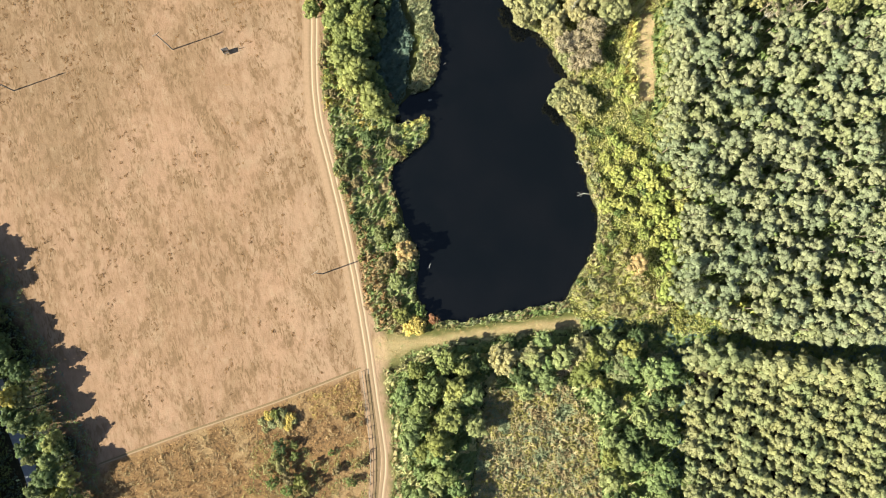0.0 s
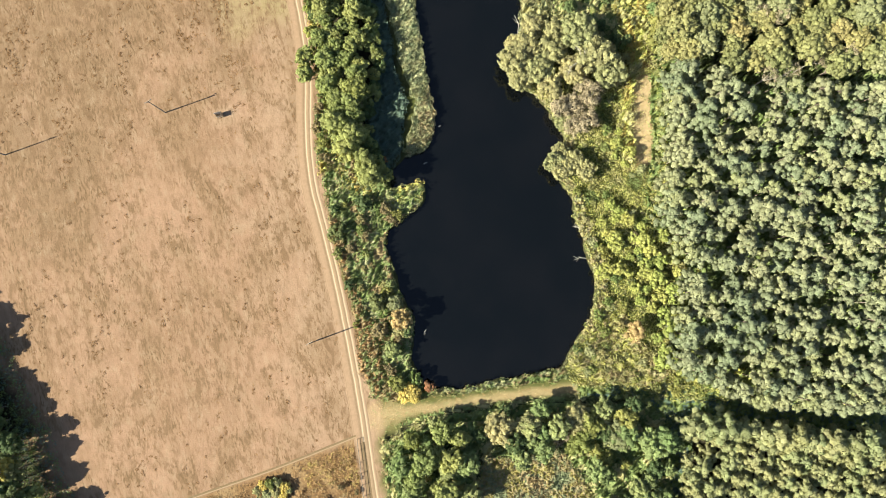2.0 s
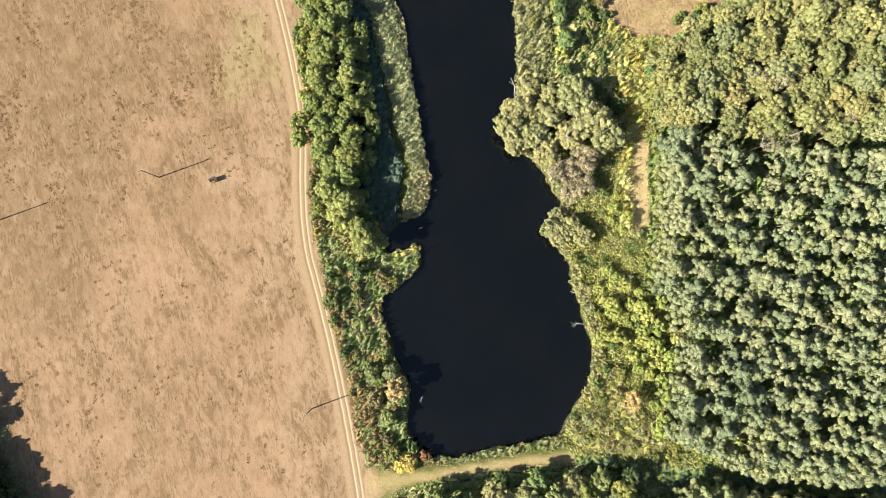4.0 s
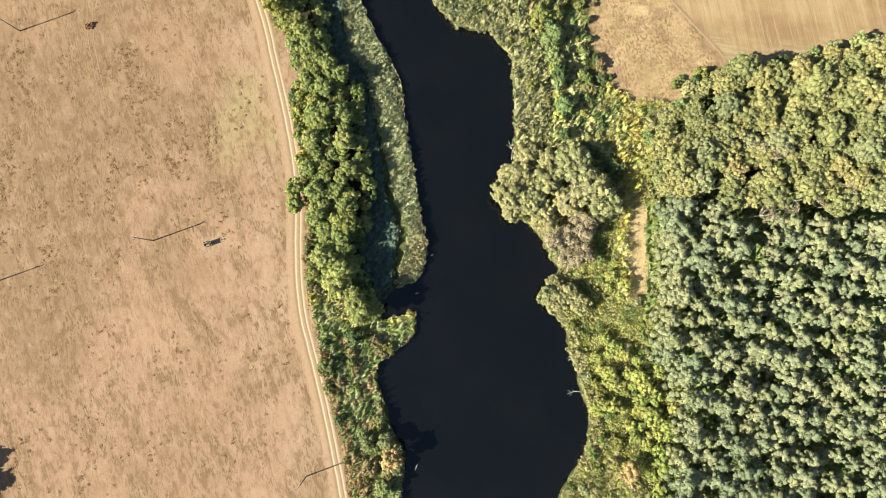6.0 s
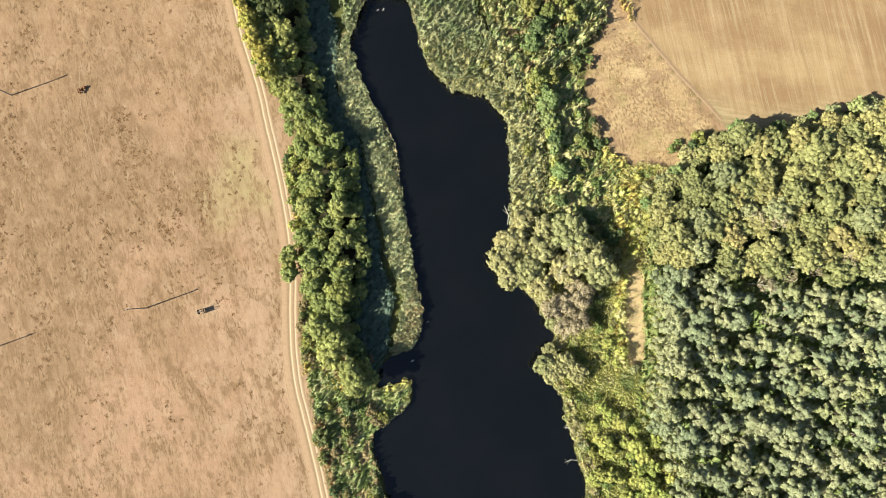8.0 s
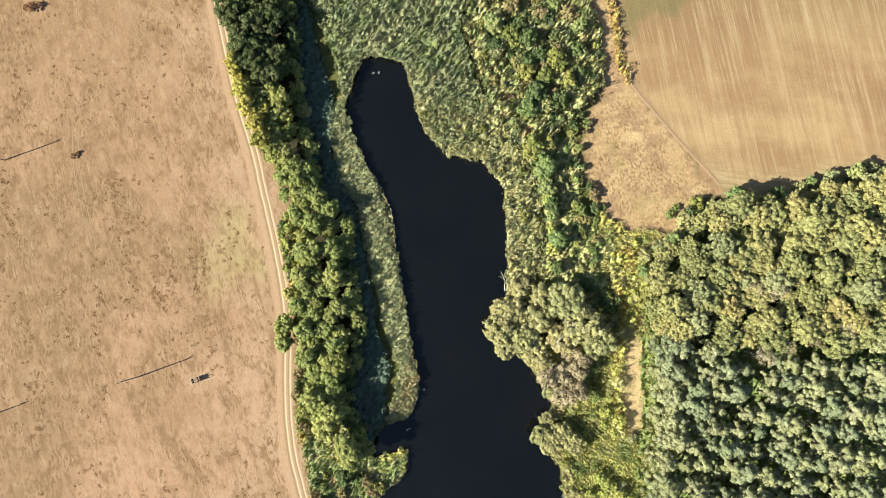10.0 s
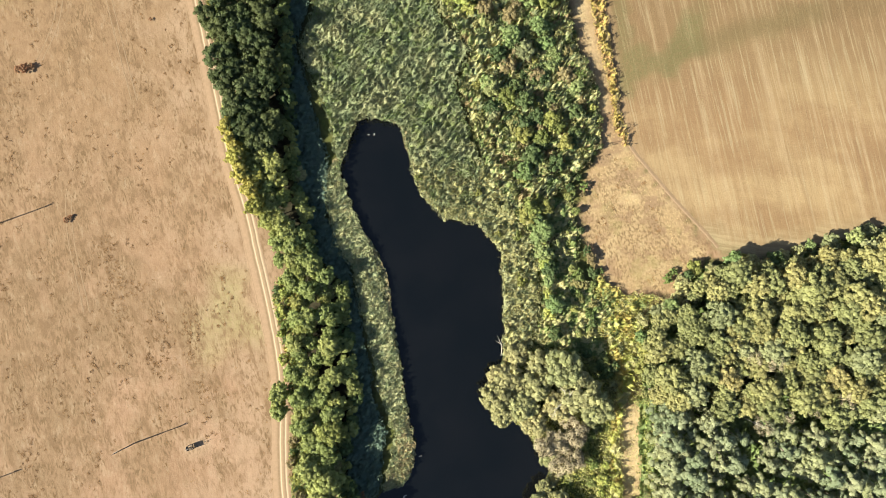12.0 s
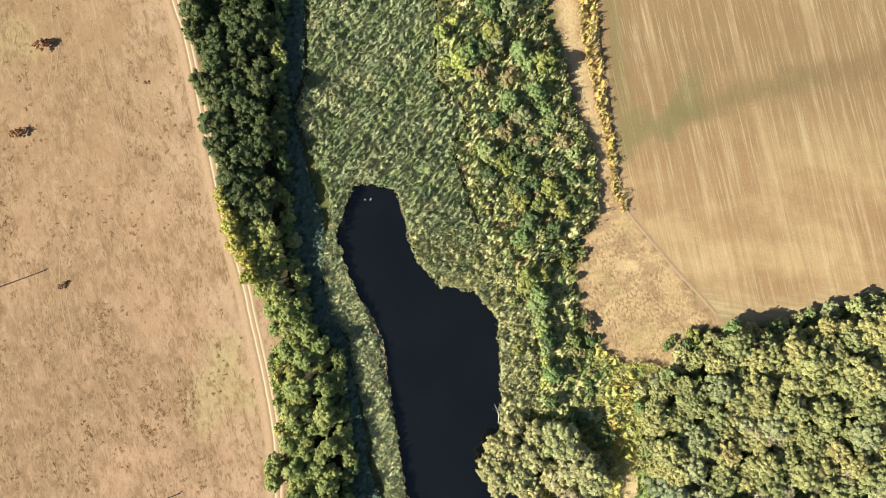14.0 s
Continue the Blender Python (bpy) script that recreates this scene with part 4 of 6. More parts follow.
define("shrub", 6, lambda g, h, r: dome_lobes(g, h, r, -0.3, 14), 3.2, 1.7, 380, 0.35, 0.06, "shrub", "rounded green shrub on the overgrown pond bank", "shrub", "shrubs of the banks", [SCRUB, SCRUB, OLIVEGREEN, SCRUB, BROWNLEAF, TEAL], stem="stem", top="foliage", flat=0.32)
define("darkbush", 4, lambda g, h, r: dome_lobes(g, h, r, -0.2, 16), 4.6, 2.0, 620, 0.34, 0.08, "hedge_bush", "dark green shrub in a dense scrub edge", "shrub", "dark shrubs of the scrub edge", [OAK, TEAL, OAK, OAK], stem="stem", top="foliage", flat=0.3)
define("lime", 4, lambda g, h, r: dome_lobes(g, h, r, 0, 16), 5.0, 2.4, 900, 0.36, 0.09, "shrub", "bright yellow-green bush beside the pond", "shrub", "bright bushes by the pond", [LIME], stem="stem", top="foliage", flat=0.3)
define("gold", 2, lambda g, h, r: dome_lobes(g, h, r, -0.3, 28), 2.8, 2.2, 950, 0.3, 0.08, "yellow_bush", "golden yellow autumn bush in full leaf", "shrub", "golden bushes", [GOLD], stem="stem", top="foliage", flat=0.32)
define("rust", 2, lambda g, h, r: dome_lobes(g, h, r, 0, 12), 2.6, 1.6, 420, 0.28, 0.06, "rusty_bush", "rust-brown withering bush with thin leaves", "shrub", "rusty bushes", [RUST], stem="stem", top="foliage")
define("amber", 2, lambda g, h, r: dome_lobes(g, h, r, h * 0.25, 18), 7.0, 2.8, 1300, 0.35, 0.14, "autumn_tree", "tree with amber and ochre autumn leaves", "tree", "autumn trees", [AMBER], flat=0.32)
define("twiggy", 3, lambda g, h, r: dome_lobes(g, h, r, h * 0.15, 16), 6.0, 3.0, 1250, 0.17, 0.16, "bare_bush", "grey half-dead bush of bare twigs on the bank", "shrub", "bare bushes", [TWIGS], bark=PALE_BARK, long=7.0, flat=0.9)
define("snag", 3, lambda g, h, r: dome_lobes(g, h, r, h * 0.45, 14), 13.0, 2.4, 420, 0.11, 0.17, "bare_tree", "bleached bare tree standing in the mixed wood", "tree", "bare trees of the wood", [TWIGS], bark=PALE_BARK, long=8.0, flat=0.9)
define_tuft("straw", 5, 9, 0.35, 1.2, 0.07, 0.25, [STRAW])
define_tuft("weed", 6, 26, 0.09, 2.2, 0.13, 0.26, [WEED])


def grown(kind, poly, dx, dy, jitter, lo, hi, turn=0.0, margin=0.0, skip=0.0, limit=None, z=0.0, avoid=()):
    """Things of one kind all over an outline, but for the places to avoid. Returns the places past the limit."""
    x, y = scatter(poly, dx, dy, jitter, rng, turn, margin)
    keep = rng.random(len(x)) >= skip
    for poly_out in avoid:
        keep &= ~inside(poly_out, x, y)
    x, y = x[keep], y[keep]
    spare = []
    for i, (a, b) in enumerate(zip(x, y)):
        s = float(rng.uniform(lo, hi))
        if limit is not None and not limit(a, b):
            spare.append((a, b, s))
        else:
            plant(kind, a, b, s, z=z)
    return spare


def meadow_of(name, label, category, kinds, poly, dx, lo, hi, jitter=0.3, thin=None, z=0.0, margin=0.0, patch=0.0):
    """Stuff all over an outline; with patch, the kinds lie in drifts of about that size."""
    x, y = scatter(poly, dx, dx, jitter * dx, rng, 20.0, margin)
    if thin is not None:
        keep = rng.random(len(x)) < thin(x, y)
        x, y = x[keep], y[keep]
    pick = None
    if patch:
        drift = 0.5 + 0.55 * waver(x, y, patch, len(name)) + rng.normal(size=len(x)) * 0.16
        pick = np.clip((drift * len(kinds)).astype(int), 0, len(kinds) - 1)
    return mass(name, label, category, kinds, list(zip(x, y)), rng.uniform(lo, hi, len(x)), z=z, pick=pick)


def carpet(name, label, category, materials, poly, density, height, leaf, long=1.6, patch=9.0, seed=0, flat=0.17, z=0.0, ragged=0.6, thin=None, wind=0.0, lumps=1.0):
    """A continuous cover of leaves over an uneven canopy, as one object of stuff; the materials lie in drifts."""
    g = np.random.default_rng(300 + seed)
    p = np.array(poly)
    lo, hi = p.min(0) - 1, p.max(0) + 1
    n = int(density * (hi - lo).prod())
    x, y = g.uniform(lo[0], hi[0], n), g.uniform(lo[1], hi[1], n)
    keep = signed(poly, x, y) < ragged * waver(x, y, 3, seed)
    if thin is not None:
        keep &= g.random(n) < thin(x, y)
    x, y = x[keep], y[keep]
    n = len(x)

    def canopy(a, b):
        lump = 1.1 * np.abs(waver(a, b, 5.0 * lumps, seed + 1)) + 1.25 * np.abs(waver(a, b, 2.1 * lumps, seed + 2))
        return height * np.clip(0.55 + 0.3 * waver(a, b, 9, seed) + 0.95 * lumps * (lump - 0.4), 0.1, 2.3)

    h = canopy(x, y)
    gx, gy = (canopy(x + 0.15, y) - h) / 0.15, (canopy(x, y + 0.15) - h) / 0.15
    slope = unit(np.stack([-gx, -gy, np.ones(n)], 1))
    normal = unit(slope + flat * g.normal(size=(n, 3)))
    c = np.stack([x, y, h * g.uniform(0.84, 1.03, n) + z], 1)
    aim = g.normal(size=(n, 3)) + wind * np.array([0.5, 1.0, 0.2])
    u = unit(aim - normal * (aim * normal).sum(1)[:, None])
    v = np.cross(normal, u)
    s = (leaf * g.uniform(0.6, 1.35, n))[:, None]
    verts = np.stack([c + u * s * long * 0.65, c + v * s / 2 - u * s * long * 0.35, c - v * s / 2 - u * s * long * 0.35], 1).reshape(-1, 3)
    tone = np.clip(0.45 + 0.4 * waver(x, y, patch * 0.6, seed + 3) + 0.22 * waver(x, y, 1.9, seed + 2) + 0.06 * g.normal(size=n), 0, 0.99)
    drift = 0.5 + 0.6 * waver(x, y, patch, seed + 4) + 0.16 * waver(x, y, 2.4, seed + 5) + g.normal(size=n) * 0.1
    faces, tints, normals = np.arange(3 * n).reshape(-1, 3), np.repeat(tone, 3), np.repeat(unit(slope + normal), 3, 0)
    if thin is None:
        sx, sy = np.arange(lo[0], hi[0], 0.6), np.arange(lo[1], hi[1], 0.6)
        a, b = [q.ravel() for q in np.meshgrid(sx, sy)]
        within = signed(poly, a, b) < -0.25
        quads = grid_quads(len(sx), len(sy))
        quads = quads[within[quads].all(1)]
        used, back = np.unique(quads, return_inverse=True)
        quads, a, b = back.reshape(-1, 4), a[used], b[used]
        ha = canopy(a, b)
        verts = np.concatenate([verts, np.stack([a, b, 0.8 * ha + z], 1)])
        faces = np.concatenate([faces, quads[:, (0, 1, 2)] + 3 * n, quads[:, (0, 2, 3)] + 3 * n])
        normals = np.concatenate([normals, unit(np.stack([-(canopy(a + 0.15, b) - ha) / 0.15, -(canopy(a, b + 0.15) - ha) / 0.15, np.ones(len(a))], 1))])
        tints = np.concatenate([tints, np.clip(0.45 + 0.4 * waver(a, b, patch * 0.6, seed + 3) + 0.22 * waver(a, b, 1.9, seed + 2), 0, 0.99)])
        under = (0.5 + 0.6 * waver(a, b, patch, seed + 4) + 0.16 * waver(a, b, 2.4, seed + 5))[quads[:, 0]] + g.normal(size=len(quads)) * 0.08
        drift = np.concatenate([drift, under, under])
    me = mesh_np(name, verts, faces, materials, normals, tint=tints)
    me.polygons.foreach_set("material_index", np.clip((drift * len(materials)).astype(np.int32), 0, len(materials) - 1).astype(np.int32))
    return tagged(new(name, me), label, category, kind="stuff")


# woods
grown("pine", PLANTATION, 3.5, 4.6, 0.75, 0.72, 1.08, -8, 3.0, 0.06)
EDGE = curve([(66, 67.5), (58.5, 70), (57.5, 60), (57.8, 50), (56.6, 41), (56, 33.5), (60.5, 27), (61.5, 14), (59.3, 4), (60.8, -4), (69.5, -6.4), (77, -10), (88, -10.6), (106, -11.4), (116, -11.8)], 0.5)
for k in range(0, len(EDGE), 10):
    plant("edge_pine", EDGE[k][0] + float(rng.normal()) * 0.7, EDGE[k][1] + float(rng.normal()) * 0.7, float(rng.uniform(0.8, 1.1)))
grown("young", SOUTH_PLANTING, 2.2, 3.3, 0.4, 0.65, 1.0, -20, 0.8, 0.05)
for x, y in curve([(62.5, -17.4), (69, -17.8), (84, -19.8), (106, -20.6), (113, -21)], 2.4):
    plant("young", x + float(rng.normal()) * 0.4, y + float(rng.normal()) * 0.5, float(rng.uniform(1.15, 1.5)), label="tall yellow-green tree at the edge of the young planting")
grown("birch", BROADWOOD, 4.2, 4.0, 0.9, 0.82, 1.1, 10, 3.0, 0.02)
RIM = curve([(118, 114.5), (100, 109), (87, 106), (75, 104.4), (66, 102), (64, 94.5), (58.5, 92), (54.8, 86), (55, 79), (56, 72)], 0.5)
for k in range(0, len(RIM), 7):
    plant("birch", RIM[k][0] + float(rng.normal()) * 0.8, RIM[k][1] - 1 + float(rng.normal()) * 0.8, float(rng.uniform(0.5, 0.75)))
    plant("sallow" if k % 3 else "copse", RIM[k][0] - 0.6 + float(rng.normal()) * 0.7, RIM[k][1] + 1.6 + float(rng.normal()) * 0.6, float(rng.uniform(0.55, 0.95)) * (1.5 if k % 3 else 0.8), label="low edge tree in front of the mixed wood")
grown("copse", SOUTH_WOOD, 4.2, 4.0, 1.1, 0.5, 1.3, 0, 0.8, 0.2)
grown("oak", HEDGE_NEAR, 3.4, 3.3, 0.8, 0.55, 0.9, 0, 1.4, avoid=([(-32, 46), (-28, 53), (-22, 44), (-17, 39), (-17, 34), (-30, 34)],))
for x, y, s in grown("darkoak", HEDGE_FAR, 3.3, 3.2, 0.7, 0.65, 1.05, 0, 1.3, limit=lambda a, b: b > 133):
    plant("oak", x, y, s * 0.95)
LANE = [(-116, -20), (-109.5, -33), (-105, -42), (-100, -53), (-95.5, -66)]
for x, y, s in grown("darkoak", SOUTH_WEST_WOOD, 3.5, 3.5, 0.9, 0.6, 0.9, 0, 0.7, limit=lambda a, b: b > -17):
    if y > -28 or reach(LANE, np.array([x]), np.array([y]))[0] > 4.8:
        plant("laneoak", x, y, s)
for x, y, s in ((-92.5, -42.5, 1.05), (-88.5, -50.5, 1.1), (-91, -55, 1.05), (-96, -37.5, 0.9), (-86, -57.5, 0.95), (-93.5, -48.5, 0.95)):
    plant("oak", x, y, s * 0.72, label="tall dark green tree between lane and pasture")
for x, y, s in ((1.9, -20.6, 0.85), (-1.9, -27.6, 1.0), (4.2, -27.2, 0.95), (2.9, -34.2, 1.0), (-4.6, -32.4, 0.85), (-5.7, -23.2, 0.65), (0.4, -39.5, 0.95), (-3.6, -41.5, 0.8), (2.2, -47, 0.9), (6.2, -22.6, 0.75)):
    plant("oak", x, y, s, label="large dark green tree at the edge of the copse")
for x, y, s in ((15.8, -19.8, 0.6), (22.7, -19.4, 0.62), (27.9, -19.7, 0.65), (34.4, -17.4, 0.6), (39.9, -17.2, 0.8), (44.5, -20.2, 0.6), (36.2, -23.2, 0.7), (21.5, -25.3, 0.6)):
    plant("willow", x, y, s, label="pale olive willow at the edge of the copse")
for x, y, s in ((17.5, 72, 1.0), (21, 76, 1.0), (19.5, 67.5, 0.9), (24, 70, 1.05), (28, 75, 1.05), (27, 65.5, 0.9), (33, 70, 1.1), (38, 74, 1.35), (34, 79, 1.25),
                (28.5, 80, 0.9), (18.2, 76.8, 0.7), (42, 70, 1.15), (23, 82, 0.8), (31, 57, 0.6)):
    plant("willow", x, y, s)
for x, y, s in ((28.6, 46.2, 0.7), (29.8, 49.6, 0.5), (30.4, 44.8, 0.75), (33.5, 46.8, 0.75), (36.5, 44.6, 0.7)):
    plant("willow", x, y, s, variant=2, label="pale yellow-olive willow leaning over the pond bank")
for x, y, s in ((33, 61, 1.25), (36.5, 57, 1.15), (33, 55.5, 0.9), (37.5, 63.5, 1.1), (30, 60, 0.8), (35.5, 67, 0.9)):
    plant("twiggy", x, y, s)
for x, y, s in ((31.8, -20.2, 0.8), (30.2, -22.4, 0.6)):
    plant("twiggy", x, y, s, label="grey half-dead bush among the willows of the copse")
for x, y, s in ((48.4, -13.4, 0.62), (51.2, -13.2, 0.5)):
    plant("laneoak", x, y, s, label="dark green tree at the corner of the copse")
for x, y, s in ((-37, 108.5, 0.7), (-33.5, 108, 0.75), (-35, 111.5, 0.8), (-31.5, 110, 0.7), (-30, 103.5, 0.65)):
    plant("oak", x, y, s)
for x, y, s in ((-31, 101, 0.7), (-28, 101.8, 0.7), (-33.5, 99.8, 0.65), (-25, 100.5, 0.75)):
    plant("oak", x, y, s)
for x, y, s in ((-30, 104.6, 0.75), (-33.2, 103.6, 0.7), (-27.4, 103.4, 0.6), (-36.2, 104.2, 0.6), (-32, 106.4, 0.65)):
    plant("oak", x, y, s)
# added shrubs fill the shadow side of the hedges and hide bare trunks
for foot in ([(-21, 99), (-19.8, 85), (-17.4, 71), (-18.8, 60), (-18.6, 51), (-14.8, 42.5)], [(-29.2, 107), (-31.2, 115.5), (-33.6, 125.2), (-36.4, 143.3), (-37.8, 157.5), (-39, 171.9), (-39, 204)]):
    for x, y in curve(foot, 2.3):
        plant("darkbush", x + float(rng.normal()) * 0.5, y + float(rng.normal()) * 0.5, float(rng.uniform(0.8, 1.35)), label="shrub added at the foot of a hedge to fill its shadow side")
for x, y, s in ((82, 82.4, 1.0), (77.5, 83.4, 0.95), (91, 72, 1.0), (79.5, 67.6, 0.95), (86, 69.5, 0.9), (99, 74, 0.9)):
    plant("snag", x, y, s)
plant("willow", -26.5, 98, 0.75, label="pale grey-green tree rising above the hedge")
for x, y, s in ((-35.3, 71.6, 0.75), (-35.0, 67.2, 0.68), (-35.6, 69.4, 0.55)):
    plant("oak", x, y, s, label="dark green hedge tree standing over the track")
for x, y, s in ((-20.6, 61.5, 0.6), (-21.6, 53.2, 0.62), (-21.4, 48.8, 0.5), (-24.5, 96.2, 0.5), (-33, 126, 0.5)):
    plant("willow", x, y, s, label="pale grey-green tree rising above the hedge")
plant("lime", -17.2, 46.2, 1.25, label="tall yellow-green bush at the end of the hedge")
plant("olive", -102.5, -31.5, 0.7, label="yellowing tree beside the shaded lane")

# bushes
GRASSY_SPIT = [(-29.5, 48), (-27, 52), (-22.0, 43.8), (-18.5, 39.2), (-12, 39.4), (-4, 42), (-4.8, 36), (-18.7, 35), (-24.0, 37.6), (-28.6, 44.6)]
DRY_HERBS = [(-21, 6), (-15.6, 6), (-13.0, 0), (-11.6, -10.3), (-15, -13.5), (-19.5, -8)]
OPEN = (GRASSY_SPIT, DRY_HERBS)
grown("shrub", WEST_SCRUB, 3.6, 3.4, 1.1, 0.4, 1.0, 0, 0.8, 0.35, avoid=OPEN)
grown("thicket", WEST_SCRUB, 5.0, 4.8, 1.4, 0.35, 0.8, 0, 1.0, 0.3, avoid=OPEN)
grown("shrub", EAST_VEG, 4.8, 4.6, 1.3, 0.5, 1.0, 0, 0.8, 0.35)
grown("shrub", [(38.5, 66), (40, 50), (43, 48), (43, 64), (46, 80), (42, 82)], 2.8, 2.6, 0.7, 0.5, 1.0, 0, 0.2, 0.1)
grown("lime", [(40, 18), (39, 36), (46, 38), (52, 34), (61, 25), (61, 2), (55, -4), (54, 8), (46, 14)], 3.3, 3.1, 0.8, 0.5, 1.0, 0, 0.3, 0.1)
grown("shrub", [(37, 104), (42.6, 103), (42.2, 95), (43, 88), (45, 84), (40, 86), (38, 94)], 2.6, 2.5, 0.7, 0.5, 1.0, 0, 0.0, 0.15)
grown("darkbush", [(35, 82), (39, 88), (47, 82), (49, 75), (44, 75), (40, 80)], 2.8, 2.7, 0.7, 0.5, 0.85, 0, 0.2, 0.1)
grown("lime", [(43, 48), (49, 40), (50, 46), (47, 56), (44, 62)], 2.8, 2.6, 0.7, 0.4, 0.7, 0, 0.2, 0.25)
grown("copse", [(27, 84), (29, 95), (28, 108), (22, 118), (29, 123), (32, 123), (33, 113), (33.2, 103), (33, 93), (34, 84)], 3.4, 3.2, 0.9, 0.5, 1.0, 0, 0.6, 0.12)
grown("sallow", EAST_REEDS, 3.3, 3.1, 0.9, 0.4, 0.85, 10, 0.9, 0.35)
grown("sallow", [(33, -4.5), (39, 6), (41, 14), (47, 12), (50, 2), (58, -5), (68, -8.5), (52, -10.5), (36, -8)], 3.1, 3.0, 0.8, 0.45, 0.85, 10, 0.8, 0.5)
grown("sallow", [(39.4, 12), (40.6, 18), (37.6, 28), (35, 36), (38, 36), (41, 28), (44, 18)], 3.0, 2.9, 0.7, 0.45, 0.8, 0, 0.4, 0.2)
grown("lime", [(30, 86), (32, 86), (32.5, 102), (31, 112), (29, 112), (30.5, 100)], 3.6, 3.6, 0.7, 0.5, 0.9, 0, 0.0, 0.3)
grown("sallow", EAST_ALL, 6.5, 6.0, 1.8, 0.4, 0.8, 25, 1.4, 0.35, avoid=(CLEARING,))
grown("darkbush", [(34.5, 131), (37.5, 131), (38.5, 122), (37.2, 112), (39.3, 103), (38.5, 94), (40, 86), (37, 84), (35, 94), (36, 103), (34, 112), (35, 122)], 2.5, 2.4, 0.6, 0.35, 0.7, 0, 0.1, 0.35)
grown("thicket", NORTH_SCRUB, 3.4, 3.2, 1.1, 0.4, 0.85, 0, 4.0, 0.3)
grown("shrub", [(28, 204), (30.6, 190), (34.6, 176), (38.6, 161.6), (44.2, 148.6), (44.2, 134), (37.4, 125), (34.6, 125.5), (41, 134), (40.8, 148), (35.2, 161.6), (32.4, 174), (26.4, 183), (24, 204)], 2.0, 1.9, 0.5, 0.35, 0.7, 0, 0.0, 0.1)
grown("thicket", NORTH_SCRUB, 5.6, 5.4, 1.5, 0.85, 1.3, 15, 6.0, 0.25)
grown("shrub", NORTH_SCRUB, 4.4, 4.2, 1.4, 0.5, 1.0, 40, 1.5, 0.4)
grown("sallow", [(12, 118), (17, 118), (21, 132), (12, 152), (4, 168), (4, 204), (0.5, 204), (1.2, 168), (6.4, 150), (10, 138)], 5.0, 4.6, 1.4, 0.4, 0.8, 0, 0.5, 0.35)
for x, y, s in ((29, 172, 1.15), (22.5, 175.5, 1.0), (20.4, 162.5, 1.1), (17, 158, 0.9), (27, 165, 0.95), (37.0, 149.5, 0.8), (34.4, 135, 0.8), (14.5, 150.5, 0.85), (31, 141, 0.9), (24, 146, 0.9)):
    plant("copse", x, y, s, label="broad green tree standing out of the thicket")
grown("lime", NORTH_SCRUB, 10.0, 10.0, 2.5, 0.4, 0.7, 30, 1.5, 0.4)
grown("lime", [(-54, 144), (-50.6, 132), (-45.6, 117), (-43.4, 117), (-47.8, 131), (-51.2, 144)], 2.3, 2.3, 0.4, 0.35, 0.6, 0, 0.0, 0.3)
grown("shrub", [(-31.8, 44), (-33.2, 60), (-34.4, 74), (-37.6, 88), (-38.6, 98), (-36, 98), (-35, 88), (-31.8, 73), (-30, 58), (-29, 45)], 2.6, 2.5, 0.6, 0.5, 1.0, 0, 0.2, 0.15)
grown("lime", [(-37.0, 100), (-37.4, 90), (-35.6, 78), (-34, 78), (-35.6, 90), (-35.2, 100)], 2.6, 2.6, 0.5, 0.45, 0.75, 0, 0.0)
for x, y, s in ((-6.3, -11.8, 1.5), (-7.2, -12.6, 1.1), (-5.4, -12.6, 1.0), (-40.9, 152.5, 1.0)):
    plant("gold", x, y, s)
for k, (x, y, s) in enumerate(((-43.6, -37.0, 0.6), (-42.0, -35.6, 0.65), (-40.2, -35.2, 0.7), (-38.4, -34.8, 0.65), (-36.8, -35.8, 0.65), (-41, -37.6, 0.65), (-39.0, -37.2, 0.7), (-37.2, -38.0, 0.6), (-35.6, -36.6, 0.5), (-42.6, -39.0, 0.5))):
    plant("gold" if k % 3 == 1 else "sallow", x, y, s, label="olive-yellow bush in rough dry grass")
for x, y, s in ((7.9, 173.1, 1.25), (4.2, 172.6, 0.7), (9.4, 170.2, 0.85), (2.6, 180.6, 0.95), (6.0, 184.0, 0.8)):
    plant("lime", x, y, s, label="large yellow-green bush in the reed bed")
for x, y, s in ((-1.6, -10.6, 0.35), (-99.7, 176.2, 0.75), (-98.6, 176.8, 0.5), (-101.2, 175.6, 0.4), (-105.4, 152.5, 0.8), (-107, 152.2, 0.65), (-103.9, 153.2, 0.5), (-92.2, 113.3, 0.5), (-91.3, 114.1, 0.4), (-73.8, 166.5, 0.3), (-14.7, 46.3, 0.6)):
    plant("rust", x, y, s)
for x, y, s in ((-38.4, -43.0, 1.3), (-37.7, -47.4, 1.4), (-33.5, -51.0, 1.4), (-40.2, -51.6, 1.1), (-36, -53, 1.2), (-24.6, -48.3, 0.9), (-19.1, -46.8, 0.7), (-22.9, -35.6, 0.6),
                (-18.9, -36.8, 0.5), (-39.6, -45.6, 1.2), (-35.4, -42.4, 0.8), (-41.3, -48.6, 1.0), (-36.2, -50.2, 1.3), (-31.6, -53.4, 1.1), (-28.4, -51.2, 0.7), (-26.2, -44.2, 0.6), (-34.2, -55.2, 1.2), (-35, -45, 0.9), (-30, -47, 0.8), (-21, -51, 0.9), (-20.4, 4.3, 0.75)):
    plant("shrub", x, y, s * 0.85, label="dark green bush in rough dry grass")
for x, y, s in ((39.6, 124.6, 0.7), (39.4, 122.6, 0.5), (39.0, 113.4, 0.6), (40.4, 108.2, 0.8), (41.4, 106.4, 0.9), (44.0, 103.2, 0.5), (60.9, 101.4, 0.8), (62.4, 103.4, 0.6)):
    plant("shrub", x, y, s, label="low green bush at the edge of a dry meadow")
plant("amber", 48.6, 4.3, 0.95)
plant("amber", 84.2, 103.7, 1.15)
